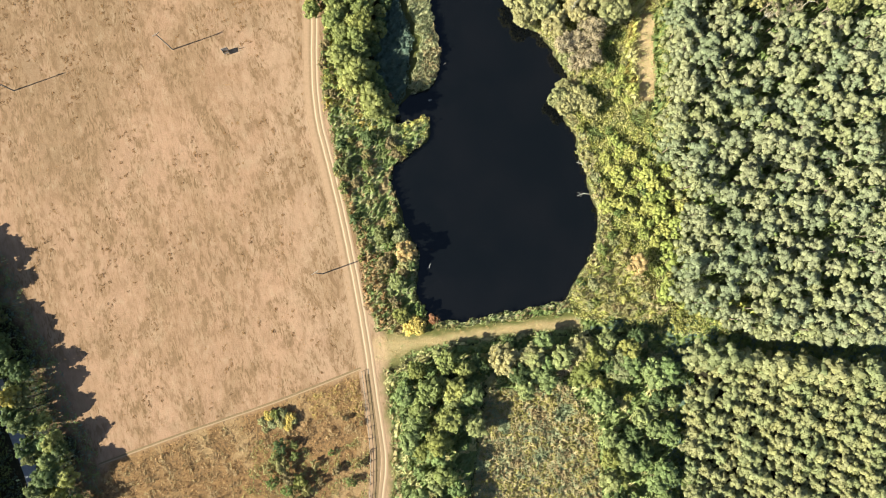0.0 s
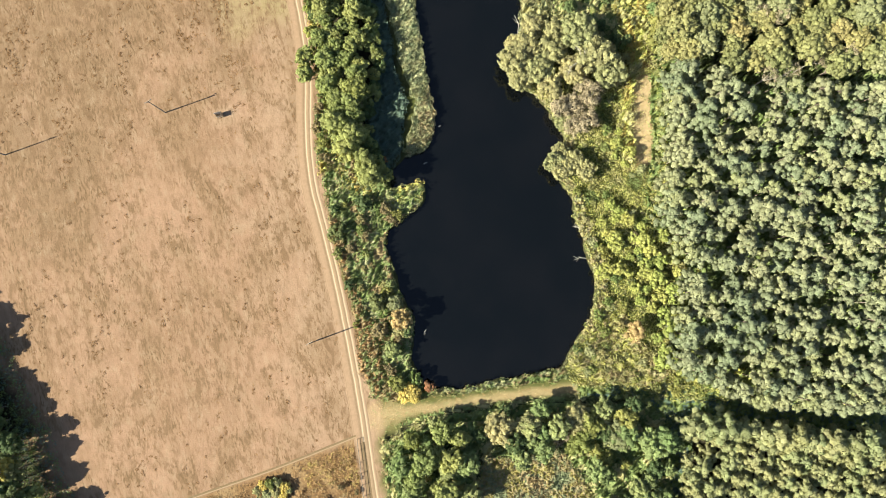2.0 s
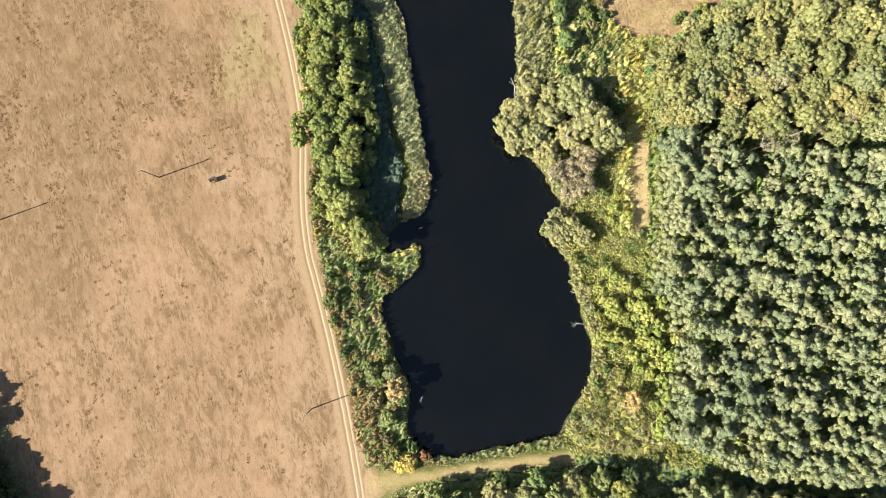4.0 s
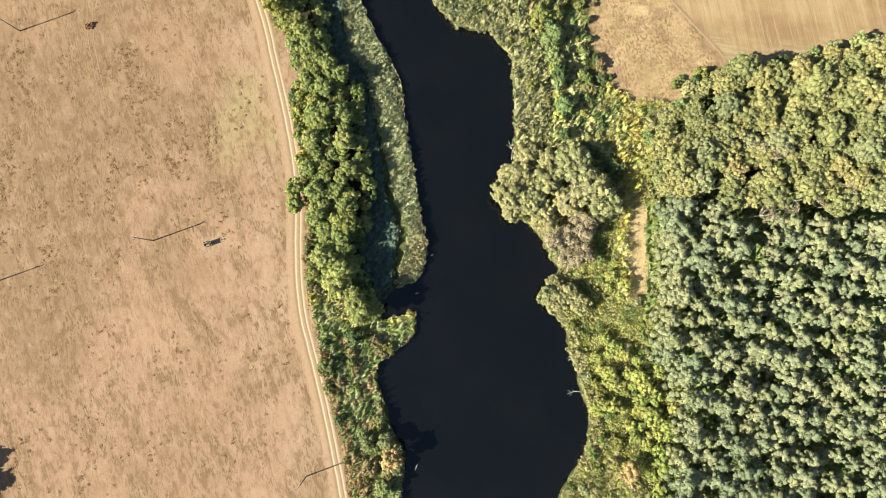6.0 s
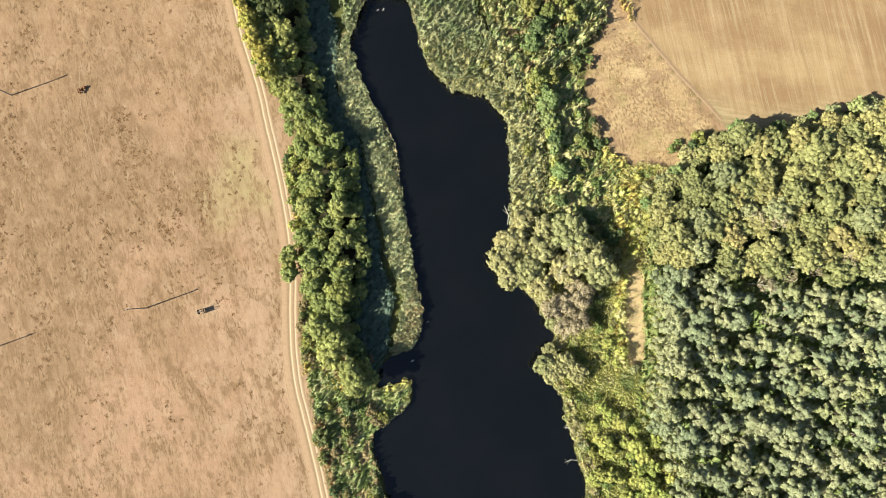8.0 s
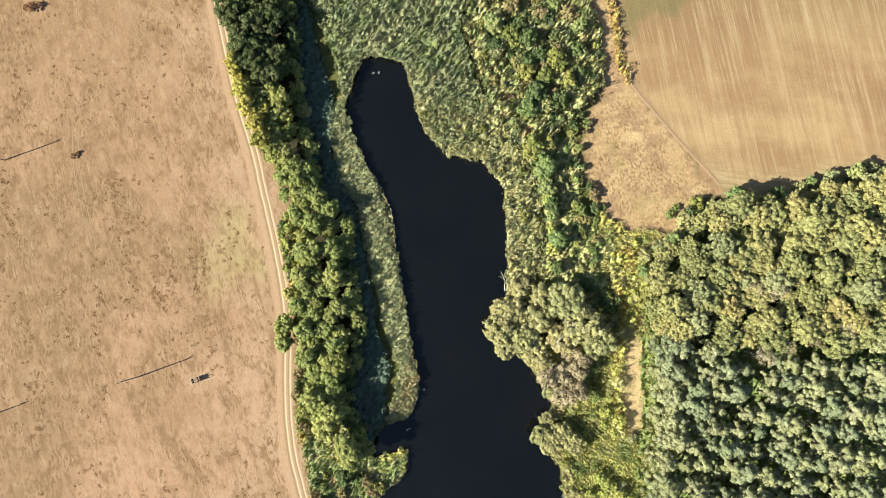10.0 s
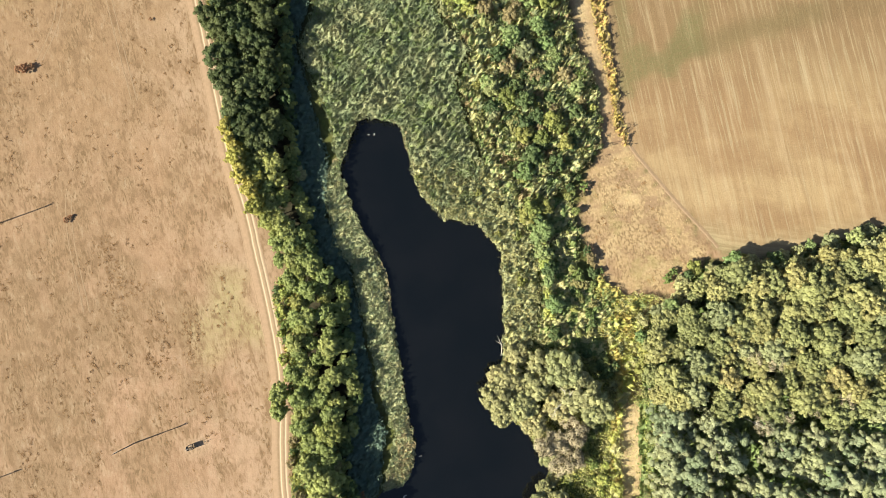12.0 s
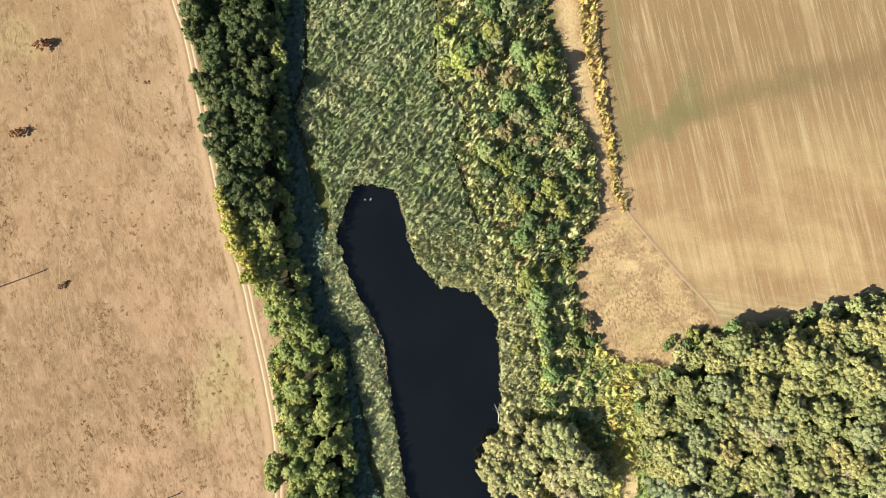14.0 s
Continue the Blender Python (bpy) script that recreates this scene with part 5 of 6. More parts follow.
plant("amber", -9.0, 6.0, 0.68, label="golden-tan bush leaning over the pond edge")
for x, y, s in ((-9.4, 3.4, 0.9), (-7.8, 3.2, 0.8)):
    plant("sallow", x, y, s * 1.25, variant=0, label="golden-olive bush leaning over the pond edge")
plant("amber", -40.6, 153.0, 0.95, label="tree with ochre autumn leaves in a dark hedge")
for x, y, s in ((-41.6, 117, 0.95), (-43.0, 121, 1.0), (-44.8, 124.5, 1.05), (-46.4, 128.5, 1.05), (-47.8, 132.5, 1.0), (-49.2, 136.5, 0.95), (-41.8, 124, 0.95)):
    plant("olive", x, y, s)

# reeds and grasses
carpet("reeds", "tall pale reeds along the pond edge", "reeds", [PALE_REED, REED, PALE_REED, REED, PALE_REED], WEST_REEDS, 46, 1.35, 0.187, 2.4, 7, 1, wind=0.8, lumps=0.55)
carpet("straw_reeds", "bleached straw-coloured reeds at the tip of the reed strip", "reeds", [STRAWREED, PALE_REED, STRAWREED],
       [(-9.4, 48.4), (-4.5, 49.4), (-2.4, 54), (-2.0, 60), (-3.8, 66), (-6.2, 64), (-6.6, 56), (-8.6, 52)], 40, 1.5, 0.19, 2.4, 5, 191, wind=0.8, lumps=0.6)
# reeds along the hedge, whose shade is partly in the blade colour
carpet("shaded_reeds", "green reeds with the shade of the hedge put into their colour", "reeds", [SHADE_TINT], SHADY_REEDS, 28, 1.1, 0.203, 2.2, 8, 6, wind=0.5)
carpet("reed_bed", "broad bed of grey-green reeds at the pond head", "reeds", [PALE_REED, REED, REED, REED, REED, HERB, REED, REED], NORTH_REEDS, 38, 2.1, 0.195, 2.4, 13, 11, wind=0.45, lumps=0.55)
carpet("reed_fringe", "grey-green reeds fringing the pond", "reeds", [PALE_REED, PALEHERB, REED, PALEHERB, PALE_REED], EAST_REEDS, 42, 1.9, 0.195, 2.4, 9, 16, wind=0.6, lumps=0.75)
carpet("southern_reeds", "straw and green reeds between the trees", "reeds", [BROWNHERB, REED, STRAWREED, OLIVEHERB, BROWNHERB, REED], SOUTH_REEDS, 46, 0.8, 0.19, 2.4, 8, 21, wind=1.0, lumps=0.55)
carpet("herbs", "lush mixed herbs and brambles on the west bank", "herbs", [BROWNHERB, HERB, PALE_REED, HERB, DARKHERB, HERB, BROWNHERB], WEST_ALL, 42, 1.1, 0.195, 1.5, 8, 26)
carpet("hedge_verge", "olive and yellow-green herbs between track and hedge", "herbs", [LIMEHERB, BROWNHERB, HERB, LIMEHERB, YELLOWGRASS],
       [(-31.4, 42), (-32.4, 49), (-32.8, 57), (-32.4, 62), (-32.8, 68), (-34, 75.3), (-36, 82.6), (-37.9, 90), (-39, 95), (-38, 100), (-33, 101), (-32, 88), (-30, 76), (-28, 60), (-26, 44)], 42, 1.5, 0.2, 1.5, 6, 161)
carpet("far_hedge_verge", "dark olive herbs at the foot of the far hedge", "herbs", [HERB, BROWNHERB, DARKHERB, OLIVEHERB],
       [(-43.6, 114), (-46.4, 122.4), (-48.8, 130), (-50.8, 136.8), (-54.2, 151), (-58, 166), (-62, 181), (-68, 205), (-64, 205), (-57, 180), (-52, 158), (-47, 140), (-42, 124), (-40, 113)], 36, 1.4, 0.2, 1.5, 6, 166)
carpet("spit_grass", "yellow-green grass on the spit between hedge and bank", "grass", [YELLOWGRASS, LIMEHERB, PALEHERB, LIMEHERB], GRASSY_SPIT, 50, 0.7, 0.17, 1.6, 7, 141)
carpet("dry_herbs", "rusty brown dried herbs on the pond bank", "herbs", [BROWNHERB, RUSTHERB, OCHRE, RUSTHERB, HERB], DRY_HERBS, 50, 1.0, 0.18, 1.5, 5, 146)
carpet("track_herbs", "brown-olive dried herbs beside the farm track", "herbs", [BROWNHERB, OCHRE, BROWNHERB, HERB],
       [(-28.6, 32), (-25.6, 32), (-22.4, 18), (-17.5, 6), (-13.5, -4), (-12.2, -13), (-15.6, -13.6), (-16.6, -6), (-19.4, 3), (-23.6, 14), (-27.4, 25)], 42, 1.5, 0.18, 1.5, 6, 121)
carpet("bank_herbs", "pale herbs and brambles on the east bank", "herbs", [PALEHERB, LIMEHERB, PALEHERB, LIMEHERB, HERB], EAST_ALL, 54, 1.4, 0.17, 1.5, 11, 31,
       thin=lambda x, y: np.where((np.abs(x - 52.0) < 3.0 + 0.6 * waver(x, y, 5, 97)) & (y > 46) & (y < 70), 0.1, 1.0))
carpet("pale_corner_herbs", "pale straw and olive herbs at the corner of the pond", "herbs", [PALEHERB, STRAWREED, PALEHERB, LIMEHERB, PALEHERB],
       [(33, -4.5), (39, 6), (40.6, 14), (46, 12), (50, 3), (57, -3), (59, -7), (52, -10), (36, -8)], 44, 1.9, 0.19, 1.6, 6, 201, lumps=0.6)
carpet("ride_herbs", "yellow-green herbs and grasses along a woodland ride", "herbs", [YELLOWGRASS, LIMEHERB, PALEHERB],
       [(45, 92), (46, 84), (48, 70), (45.5, 60), (46, 48), (50, 44), (49.6, 58), (49.5, 66), (53, 76), (54, 86), (56, 90), (50, 93)], 42, 1.7, 0.172, 1.5, 7, 36)
carpet("undergrowth", "green undergrowth of the scrub", "herbs", [HERB, REED, PALEHERB, HERB, BROWNHERB], NORTH_SCRUB, 30, 2.3, 0.218, 1.6, 9, 41)
carpet("scrub_herbs", "green brambles between the bushes", "herbs", [HERB, PALEHERB, DARKHERB], NORTH_EAST_SCRUB, 32, 1.3, 0.203, 1.5, 8, 46)
carpet("wood_undergrowth", "green undergrowth along the edge of the copse", "herbs", [HERB, DARKHERB, PALEHERB], SOUTH_WOOD, 18, 1.2, 0.234, 1.6, 8, 51)
carpet("copse_fringe", "lush green herbs between track and copse", "herbs", [HERB, BROWNHERB, HERB, PALEHERB],
       [(-14, -23), (-10, -24), (-10, -32), (-6, -43), (-9, -72), (-11.5, -72), (-10.8, -50), (-11.5, -40)], 38, 0.9, 0.187, 1.5, 6, 56)
carpet("yellow_herbs", "yellow-green flowering herbs beside the meadow", "herbs", [OLIVEHERB, HERB, OLIVEHERB, YELLOWGRASS, LIMEHERB, OLIVEHERB],
       [(42.6, 103), (47, 100), (51, 97), (58, 97.5), (54, 92), (51, 88), (50, 83.8), (46, 83), (43.2, 88), (42.4, 95)], 48, 1.1, 0.18, 1.5, 6, 101)
meadow_of("meadow_grass", "dry straw-coloured meadow grass", "grass", ["straw"], MEADOW, 0.8, 0.25, 0.6,
          thin=lambda x, y: np.clip(0.45 + 0.5 * waver(x, y, 6, 70), 0.1, 0.9))
carpet("corner_grass", "rank ochre grass of an uncut corner", "grass", [WEED, OCHRE, WEED, OCHRE, OCHRE, WEED],
       [(-86, -50), (-66.9, -43), (-53.0, -38), (-39.1, -33), (-20, -25), (-18, -32.9), (-17, -44.0), (-17.3, -60), (-86, -60)], 38, 0.5, 0.11, 1.8, 6, 61,
       thin=lambda x, y: np.clip(0.35 + 0.9 * waver(x, y, 5, 71), 0.05, 0.9))
carpet("dry_corner_herbs", "rusty dried herbs in an uncut corner", "herbs", [RUSTHERB, BROWNHERB, OCHRE, RUSTHERB],
       [(-84, -52), (-66, -44), (-50, -38), (-44, -40), (-32, -36), (-20, -27), (-18, -34), (-20, -40), (-34, -42), (-46, -46), (-50, -58), (-84, -58)], 34, 0.55, 0.18, 1.5, 5, 181,
       thin=lambda x, y: np.clip(0.25 + 1.3 * waver(x, y, 4.0, 75), 0.0, 0.95))
carpet("golden_grass", "golden seeding grass beside a fence", "grass", [YELLOWGRASS, OCHRE, YELLOWGRASS], [(-33, -31), (-20.5, -26), (-18.8, -31), (-18, -37), (-24, -36), (-31, -36)], 40, 0.45, 0.15, 1.6, 4, 186,
       thin=lambda x, y: np.clip(0.6 + 0.8 * waver(x, y, 4.0, 76), 0.1, 1.0))
carpet("corner_herbs", "green herbs creeping through rough dry grass", "herbs", [HERB, OLIVEHERB, HERB, PALEHERB],
       [(-46, -42), (-40, -40), (-33, -43), (-28, -46), (-20, -40), (-16.8, -42), (-16.6, -58), (-48, -58)], 30, 0.7, 0.18, 1.5, 5, 171,
       thin=lambda x, y: np.clip(0.4 + 1.1 * waver(x, y, 4.5, 73), 0.0, 0.95))
carpet("yellow_grass", "yellow flowering strip beside the stubble", "grass", [YELLOWGRASS, OCHRE, YELLOWGRASS, YELLOWGRASS, BROWNHERB], YELLOW_STRIP, 70, 1.2, 0.16, 1.5, 6, 66, ragged=0.35)
PASTURE = [(-128, 8), (-107, 3), (-80, -46), (-20, -23), (-24, 0), (-33, 32), (-37, 56), (-38, 76), (-44, 100), (-56, 140), (-69, 184), (-76, 206), (-128, 206)]
meadow_of("weed_tufts", "brown weed tufts scattered over dry pasture", "grass", ["weed"], PASTURE, 0.5, 0.3, 0.95,
          thin=lambda x, y: np.clip(0.9 * waver(0.958 * x + 0.287 * y, 0.3 * y - 0.09 * x, 7, 60) + 1.1 * waver(0.958 * x + 0.287 * y, 0.55 * y - 0.16 * x, 2.4, 61)
                                    + 0.95 * soft(WEEDY, x, y, 4, 62) + 0.6 * soft(WEEDY_WEST, x, y, 4, 63) + 0.22 * soft(BROWN_PASTURE, x, y, 12, 44) - 0.48, 0.012, 0.8) * 0.5)
meadow_of("meadow_weeds", "brown weed tufts in a dry meadow", "grass", ["weed"], [(42, 108), (54, 99), (66, 104), (58, 124), (48, 134), (43, 128)], 0.7, 0.4, 1.0,
          thin=lambda x, y: np.clip(waver(x, y, 5, 66) + 0.5 * waver(x, y, 2, 67) - 0.35, 0.01, 0.7))
# herb band under the wood, its teal standing for the shadow colour
carpet("wood_margin", "herbs along the wood, tinted dark teal for its shadow", "herbs", [DARKHERB, SHADE_TINT, DARKHERB],
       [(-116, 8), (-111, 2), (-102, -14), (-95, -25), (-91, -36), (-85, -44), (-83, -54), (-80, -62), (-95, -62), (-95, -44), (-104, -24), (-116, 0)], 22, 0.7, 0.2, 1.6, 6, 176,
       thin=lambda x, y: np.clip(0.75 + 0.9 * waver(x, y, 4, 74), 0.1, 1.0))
# undergrowth whose dark leaves add to the shade around the lane
carpet("lane_verge", "undergrowth beside the lane, its colour darkened for tree shade", "herbs", [DARKHERB, SHADE_TINT, DARKHERB], SOUTH_WEST_WOOD, 15, 1.2, 0.25, 1.6, 8, 111,
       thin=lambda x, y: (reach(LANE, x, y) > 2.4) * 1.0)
# ride herbs in dark colours that deepen the tree shade on the ride
carpet("ride_grass", "green herbs on the ride between two plantations, colour darkened for shade", "herbs", [DARKHERB, SHADE_TINT, DARKHERB, HERB],
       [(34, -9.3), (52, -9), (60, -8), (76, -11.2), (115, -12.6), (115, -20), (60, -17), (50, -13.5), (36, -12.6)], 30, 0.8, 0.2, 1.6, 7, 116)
# gap filled with dark leaves to make up its missing shade
carpet("gap_herbs", "herbs in the gap between copse and planting, darkened for shade", "herbs", [DARKHERB, SHADE_TINT, DARKHERB], [(56.5, -15), (64.5, -15), (63.5, -62), (54.5, -62)], 22, 1.0, 0.22, 1.6, 6, 131)
carpet("dam_grass", "short green grass on the pond dam", "grass", [HERB, DARKHERB, PALEHERB],
       [(-13, -22.5), (-6, -18.4), (3, -16), (17, -13.9), (33, -11.8), (50, -14), (70, -14), (100, -15), (100, -17), (60, -17), (34, -13.4), (17, -15.4), (3, -17.8), (-5, -20.2)], 28, 0.3, 0.156, 1.6, 6, 71)
carpet("path_grass", "trodden grass on a sandy dam path", "grass", [STRAW, OCHRE, STRAW, HERB], DAM_PATH, 16, 0.12, 0.12, 1.8, 4, 126,
       thin=lambda x, y: np.clip(0.45 + 0.7 * waver(x, y, 3, 72), 0.08, 0.9))
carpet("dam_reeds", "low reeds and weeds along the dam", "reeds", [PALE_REED, HERB, BROWNHERB, DARKHERB],
       [(-3, -10.8), (6, -11.0), (17, -8.2), (32, -5), (34, -8), (17, -10.9), (3, -12.8), (-5, -13.8)], 46, 1.0, 0.187, 1.8, 5, 76)


# ---- things people have put there ----
def part(name, bm, material, parent, label=""):
    me = bpy.data.meshes.new(name)
    bm.to_mesh(me)
    bm.free()
    me.materials.append(material)
    ob = new(name, me)
    ob.parent = parent
    return tagged(ob, label)


def beam(a, b, width, depth, bevel=0.01):
    """A squared timber from a to b."""
    a, b = Vector(a), Vector(b)
    bm = bmesh.new()
    bmesh.ops.create_cube(bm, size=1)
    bmesh.ops.scale(bm, vec=(width, depth, (b - a).length), verts=bm.verts)
    bmesh.ops.bevel(bm, geom=bm.edges[:], offset=bevel, segments=1, affect="EDGES")
    turn = (b - a).to_track_quat("Z", "Y").to_matrix().to_4x4()
    bmesh.ops.transform(bm, matrix=Matrix.Translation((a + b) / 2) @ turn, verts=bm.verts)
    return bm


def round_bar(points, radii, sides=8):
    """A round, tapered bar with closed ends."""
    v, f = tube(points, radii, sides)
    bm = bmesh.new()
    vs = [bm.verts.new(q) for q in v]
    for q in f:
        bm.faces.new([vs[k] for k in q])
    bm.faces.new(vs[:sides][::-1])
    bm.faces.new(vs[-sides:])
    return bm


def power_pole(x, y, height, arm_turn):
    pole = tagged(new("power_pole"), "grey timber power pole with a crossarm in dry pasture", "utility pole", "power poles across the pasture")
    pole.matrix_basis = pose(x, y, 0, 0, 0, arm_turn)
    part("shaft", round_bar([(0, 0, -0.3), (0.01, 0, height * 0.5), (0, 0.01, height)], [0.17, 0.14, 0.1], 10), TIMBER, pole)
    part("crossarm", beam((-0.95, 0.13, height - 0.45), (0.95, 0.13, height - 0.45), 0.12, 0.14), TIMBER, pole)
    for dx in (-0.8, 0.0, 0.8):
        z = height - 0.38 if dx else height
        part("insulator", round_bar([(dx, 0.13 if dx else 0, z), (dx, 0.13 if dx else 0, z + 0.09), (dx, 0.13 if dx else 0, z + 0.24)], [0.05, 0.08, 0.045]), PORCELAIN, pole)
    for dx in (-0.55, 0.55):
        part("brace", beam((dx, 0.12, height - 0.5), (0, 0.12, height - 1.15), 0.05, 0.03, 0.004), TIMBER, pole)
    return pole


power_pole(-72.0, 57.7, 9.1, 36)
power_pole(-30.3, 0.0, 8.8, 36)
power_pole(-110.4, 111.9, 10.2, 36)
power_pole(-112.8, 45.6, 9.2, 18)


def hunting_hide(x, y, turn):
    hide = tagged(new("hunting_hide"), "small grey timber hunting hide on short legs in pasture", "hunting hide")
    hide.matrix_basis = pose(x, y, 0, 0, 0, turn)
    for sx in (-0.55, 0.55):
        for sy in (-0.5, 0.5):
            part("leg", beam((sx * 1.1, sy * 1.1, -0.1), (sx, sy, 0.72), 0.1, 0.1), TIMBER, hide)
    part("floor_board", beam((-0.62, 0, 0.74), (0.62, 0, 0.74), 0.06, 1.16), TIMBER, hide)
    for sy in (-0.57, 0.57):
        part("side_panel", beam((0, sy, 0.77), (0, sy, 1.5), 1.24, 0.04), TIMBER, hide)
        part("side_post", beam((0.58, sy * 0.96, 1.5), (0.58, sy * 0.96, 2.1), 0.07, 0.07), TIMBER, hide)
    part("front_panel", beam((0.62, 0, 0.77), (0.62, 0, 1.5), 0.04, 1.1), TIMBER, hide)
    back = part("back_panel", beam((-0.62, 0, 0.77), (-0.62, 0, 2.05), 0.04, 1.1), TIMBER, hide)
    part("door", beam((-0.65, 0.1, 0.8), (-0.65, 0.1, 1.9), 0.03, 0.6), TIMBER, back)
    part("roof", beam((-0.8, 0, 2.08), (0.8, 0, 2.22), 0.05, 1.4), SHEET, hide, "pale grey sheet roof")
    for k in range(3):
        part("rung", beam((-0.95 - 0.08 * (2 - k), -0.2, 0.2 + 0.22 * k), (-0.95 - 0.08 * (2 - k), 0.4, 0.2 + 0.22 * k), 0.05, 0.04), TIMBER, hide)


hunting_hide(-57.6, 57.2, 18)


def feed_box(x, y, turn):
    box = tagged(new("feed_box"), "weathered pale timber feed box on the field edge", "box")
    box.matrix_basis = pose(x, y, 0, 0, 0, turn)
    for sx in (-0.5, 0.5):
        part("end_panel", beam((sx, 0, 0.1), (sx, 0, 1.05), 0.05, 0.8), TIMBER, box)
    for sy in (-0.42, 0.42):
        part("side_panel", beam((0, sy, 0.1), (0, sy, 1.05), 1.05, 0.05), TIMBER, box)
        part("runner", beam((-0.6, sy * 0.8, 0.04), (0.6, sy * 0.8, 0.04), 0.12, 0.1), TIMBER, box)
    part("lid", beam((-0.6, 0, 1.08), (0.6, 0, 1.14), 0.05, 1.0), SHEET, box, "pale grey tilted lid")


feed_box(42.9, 175.7, 20)


def fence(line, step):
    """A post-and-rail fence along a line."""
    thing = tagged(new("fence"), "weathered timber post and rail fence beside a farm track", "fence")
    pts, gone = curve(line, 0.25), 0.0
    posts = [pts[0]]
    for a, b in zip(pts, pts[1:]):
        gone += math.dist(a, b)
        if gone >= step:
            posts.append(b)
            gone = 0.0
    for x, y in posts:
        part("post", beam((x, y, -0.2), (x + float(rng.normal()) * 0.03, y, 1.25), 0.13, 0.13, 0.015), TIMBER, thing)
    for a, b in zip(posts, posts[1:]):
        for z in (0.55, 1.1):
            part("rail", beam((*a, z), (*b, z + float(rng.normal()) * 0.02), 0.05, 0.11, 0.01), TIMBER, thing)


# dark grass strip that also paints in the shade of the fence
tagged(new("verge", strip("verge", curve([(-18.2, -25), (-17.0, -31), (-15.9, -37.5), (-14.9, -44), (-14.8, -50), (-15.2, -62)], 1.2),
       (-0.9, -0.5, 0, 0.4, 0.7), (0.03, 0.09, 0.06, 0.09, 0.03), TRACK_SOIL, True, rut=(0, 0, 0, 0, 0), hump=(0.3, 0.9, 1.0, 0.8, 0.1))),
       "dark grassy verge between fence and farm track, fence shade in its colour", "verge", kind="structure")
fence([(-19.3, -24.2), (-18.2, -31), (-17.2, -38), (-16.4, -45), (-16.2, -52), (-16.6, -62)], 2.6)


def dead_branch(x, y, turn, length, z=-0.55, rise=0.35, label="bleached dead branch lying in the water at the bank"):
    thing = tagged(new("dead_branch"), label, "branch", "dead branches at the bank")
    thing.matrix_basis = pose(x, y, z, 0, 0, turn)
    tip = (length, 0.1 * length, rise)
    part("limb", round_bar([(0, 0, 0), (length * 0.5, -0.08 * length, rise * 0.7), tip], [0.09, 0.07, 0.03], 6), PALE_BARK, thing)
    for k in range(3):
        f = 0.35 + 0.2 * k
        side = 1 if k % 2 else -1
        part("twig", round_bar([(length * f, -0.06 * length, rise * f), (length * (f + 0.25), side * length * 0.22, rise * (f + 0.4))], [0.045, 0.015], 5), PALE_BARK, thing)


for x, y, turn, length in ((36.3, 29.6, 150, 2.4), (37.6, 22.4, 185, 3.2), (19.3, 81.2, 96, 5.0), (-2.8, 3.4, 250, 1.4)):
    dead_branch(x, y, turn, length)
for x, y, turn, length in ((-1.0, 55.8, 20, 0.8), (-3.7, 46.2, 200, 1.0), (-14.6, 137.1, 60, 0.6), (-16.2, 137.2, 10, 0.6)):
    dead_branch(x, y, turn, length, -0.6, 0.5, "short bleached stub standing out of the water")
for x, y, turn, length in ((33.2, 71.5, 40, 4.0), (33.4, 71.0, 230, 4.5), (34.4, 72.6, 120, 3.0)):
    dead_branch(x, y, turn, length, 6.2, 0.8, "bleached bare limb standing out of a willow crown")
tagged(new("road", strip("road", curve(LANE, 2), (-1.9, -1.7, 0, 1.7, 1.9), (-0.05, 0.06, 0.1, 0.06, -0.05), ASPHALT)),
       "narrow grey lane in the shade of trees", "road", kind="structure")
tagged(new("furrow", strip("furrow", curve([(-84, -49), (-66.9, -42.2), (-53.0, -37.0), (-39.1, -31.8), (-19.6, -23.6)], 1.5),
       (-0.55, -0.45, -0.35, -0.25, -0.15, -0.05, 0.03, 0.12, 0.22, 0.35), (-0.03, 0.02, 0.05, 0.04, 0.05, 0.04, 0.03, 0.03, 0.03, -0.03), TRACK_SOIL, True,
       rut=(0, 0, 0, 0, 0, 0, 0.2, 0.2, 0, 0), hump=(0.5, 0.8, 1.0, 1.0, 1.0, 0.8, 0.2, 0.2, 0.7, 0.7))),
       "shallow furrow between pasture and rough grass", "furrow", kind="structure")
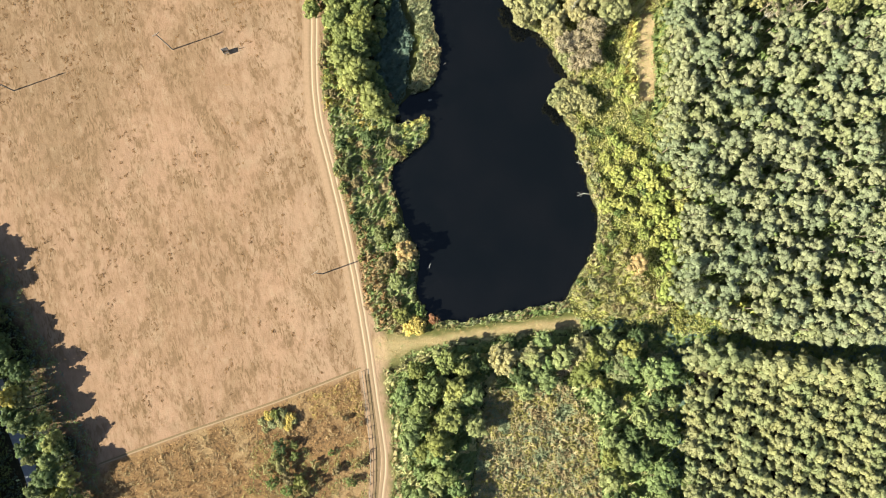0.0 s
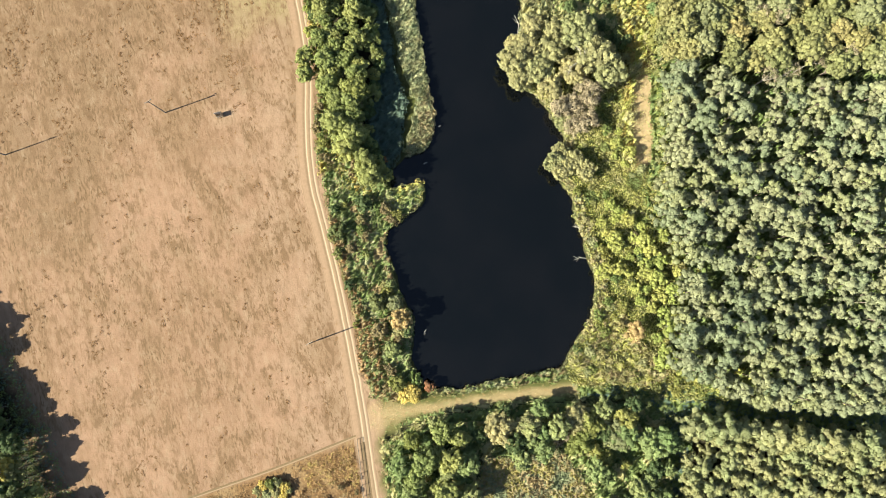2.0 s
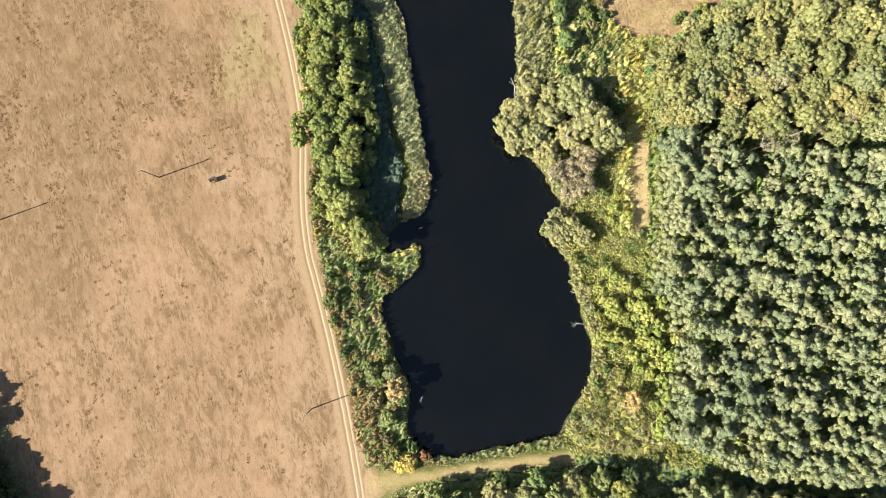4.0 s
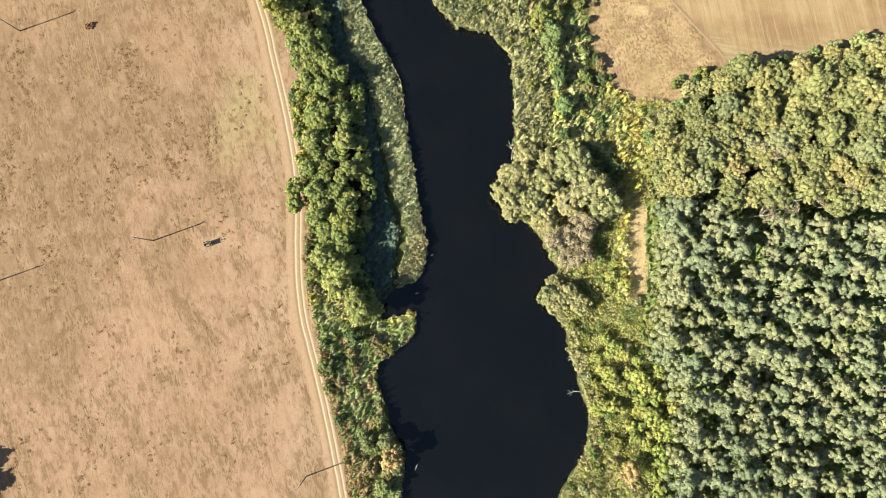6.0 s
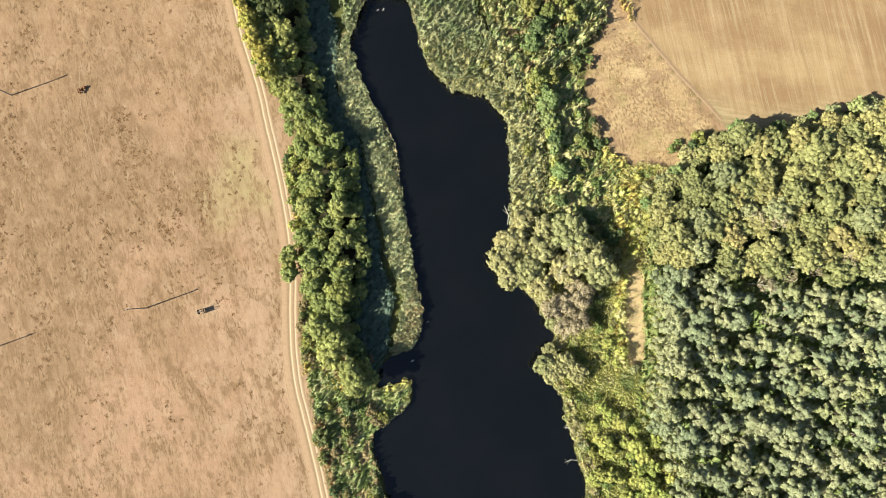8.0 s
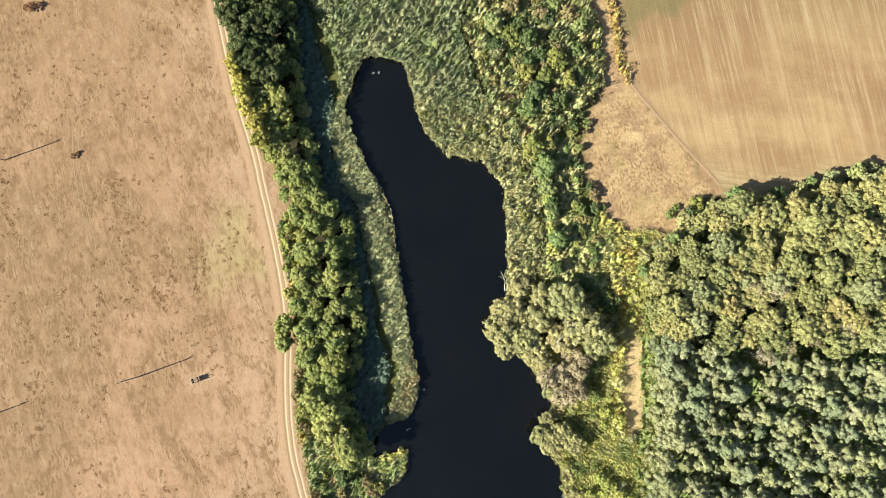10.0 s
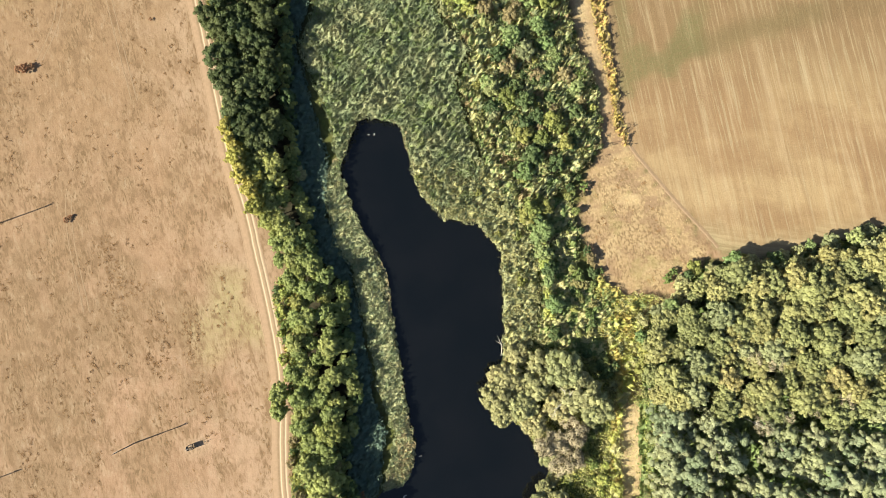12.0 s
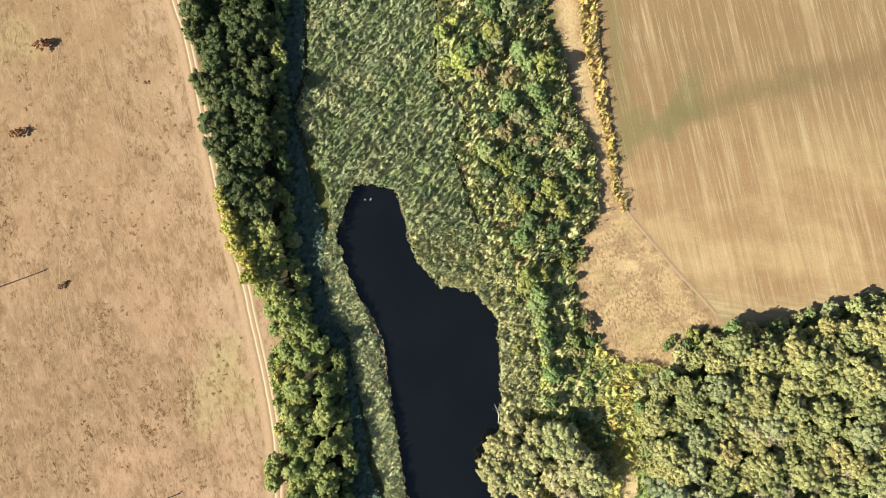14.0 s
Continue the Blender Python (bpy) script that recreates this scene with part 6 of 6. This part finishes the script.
tagged(new("furrow", strip("furrow", curve([(46.2, 160), (48.3, 148), (50.4, 138), (57.0, 129.4), (64.2, 121), (71, 113.8), (74.4, 109.8)], 1.2),
       (-0.5, -0.35, -0.15, 0.05, 0.25, 0.45, 0.6), (-0.03, 0.015, 0.005, 0.02, 0.03, 0.02, -0.03), TRACK_SOIL, True,
       rut=(0, 0, 0, 0, 0, 0, 0), hump=(0.1, 0.35, 0.55, 0.45, 0.2, 0.15, 0.1))),
       "shallow furrow between meadow and stubble", "furrow", kind="structure")
for line in ([(-101, 206), (-99.3, 188.3), (-98.0, 179.2), (-98.6, 165.5), (-102.3, 155.0)],
             [(-90, 190), (-84, 168), (-77, 145)], [(-92.5, 120), (-91, 108), (-86, 90)]):
    for side in (-0.75, 0.75):
        rail = curve([(x + side, y) for x, y in line], 1.2)
        tagged(new("wheel_mark", strip("wheel_mark", rail, (-0.14, -0.06, 0.06, 0.14), (0.012, 0.02, 0.02, 0.012), TRACK_SOIL, True, rut=(0, 0, 0, 0), hump=(0.4, 0.6, 0.4, 0.2))),
               "faint wheel mark across dry pasture", "track", kind="structure")
carpet("plantation_floor", "dark brambles and ferns on the floor of the plantation", "herbs", [DARKHERB, HERB, DARKHERB], PLANTATION, 9, 1.2, 0.34, 1.5, 8, 151)
carpet("wood_floor", "dark brambles on the floor of the mixed wood", "herbs", [DARKHERB, HERB, DARKHERB], BROADWOOD, 8, 1.4, 0.34, 1.5, 8, 156)
carpet("plantation_undergrowth", "green undergrowth along the plantation edge", "herbs", [DARKHERB, LIMEHERB, HERB],
       [(57, 72), (64, 70), (63, 30), (67, 24), (65, 2), (72, -3), (115, -8), (115, -14), (76, -12.5), (60, -8), (59, 4), (61, 14), (60, 26), (56, 34), (57, 60)], 21, 1.2, 0.218, 1.6, 6, 81)
for bank, line, k in (("west", curve(WEST_BANK[18:], 1.5), 86), ("east", curve(EAST_BANK[4:], 1.5), 91)):
    side = -1 if bank == "west" else 1
    band = [(x - 0.05 * side, y) for x, y in line] + [(x + (1.6 if bank == "west" or y > 60 else 3.2) * side, y) for x, y in line][::-1]
    carpet("bank_fringe", "pale reeds overhanging the water at the bank", "reeds", [PALE_REED, STRAWREED, PALE_REED], band, 38, 0.8 if bank == "west" else 1.4, 0.187, 2.4, 5, k, z=-0.4, ragged=0.45)
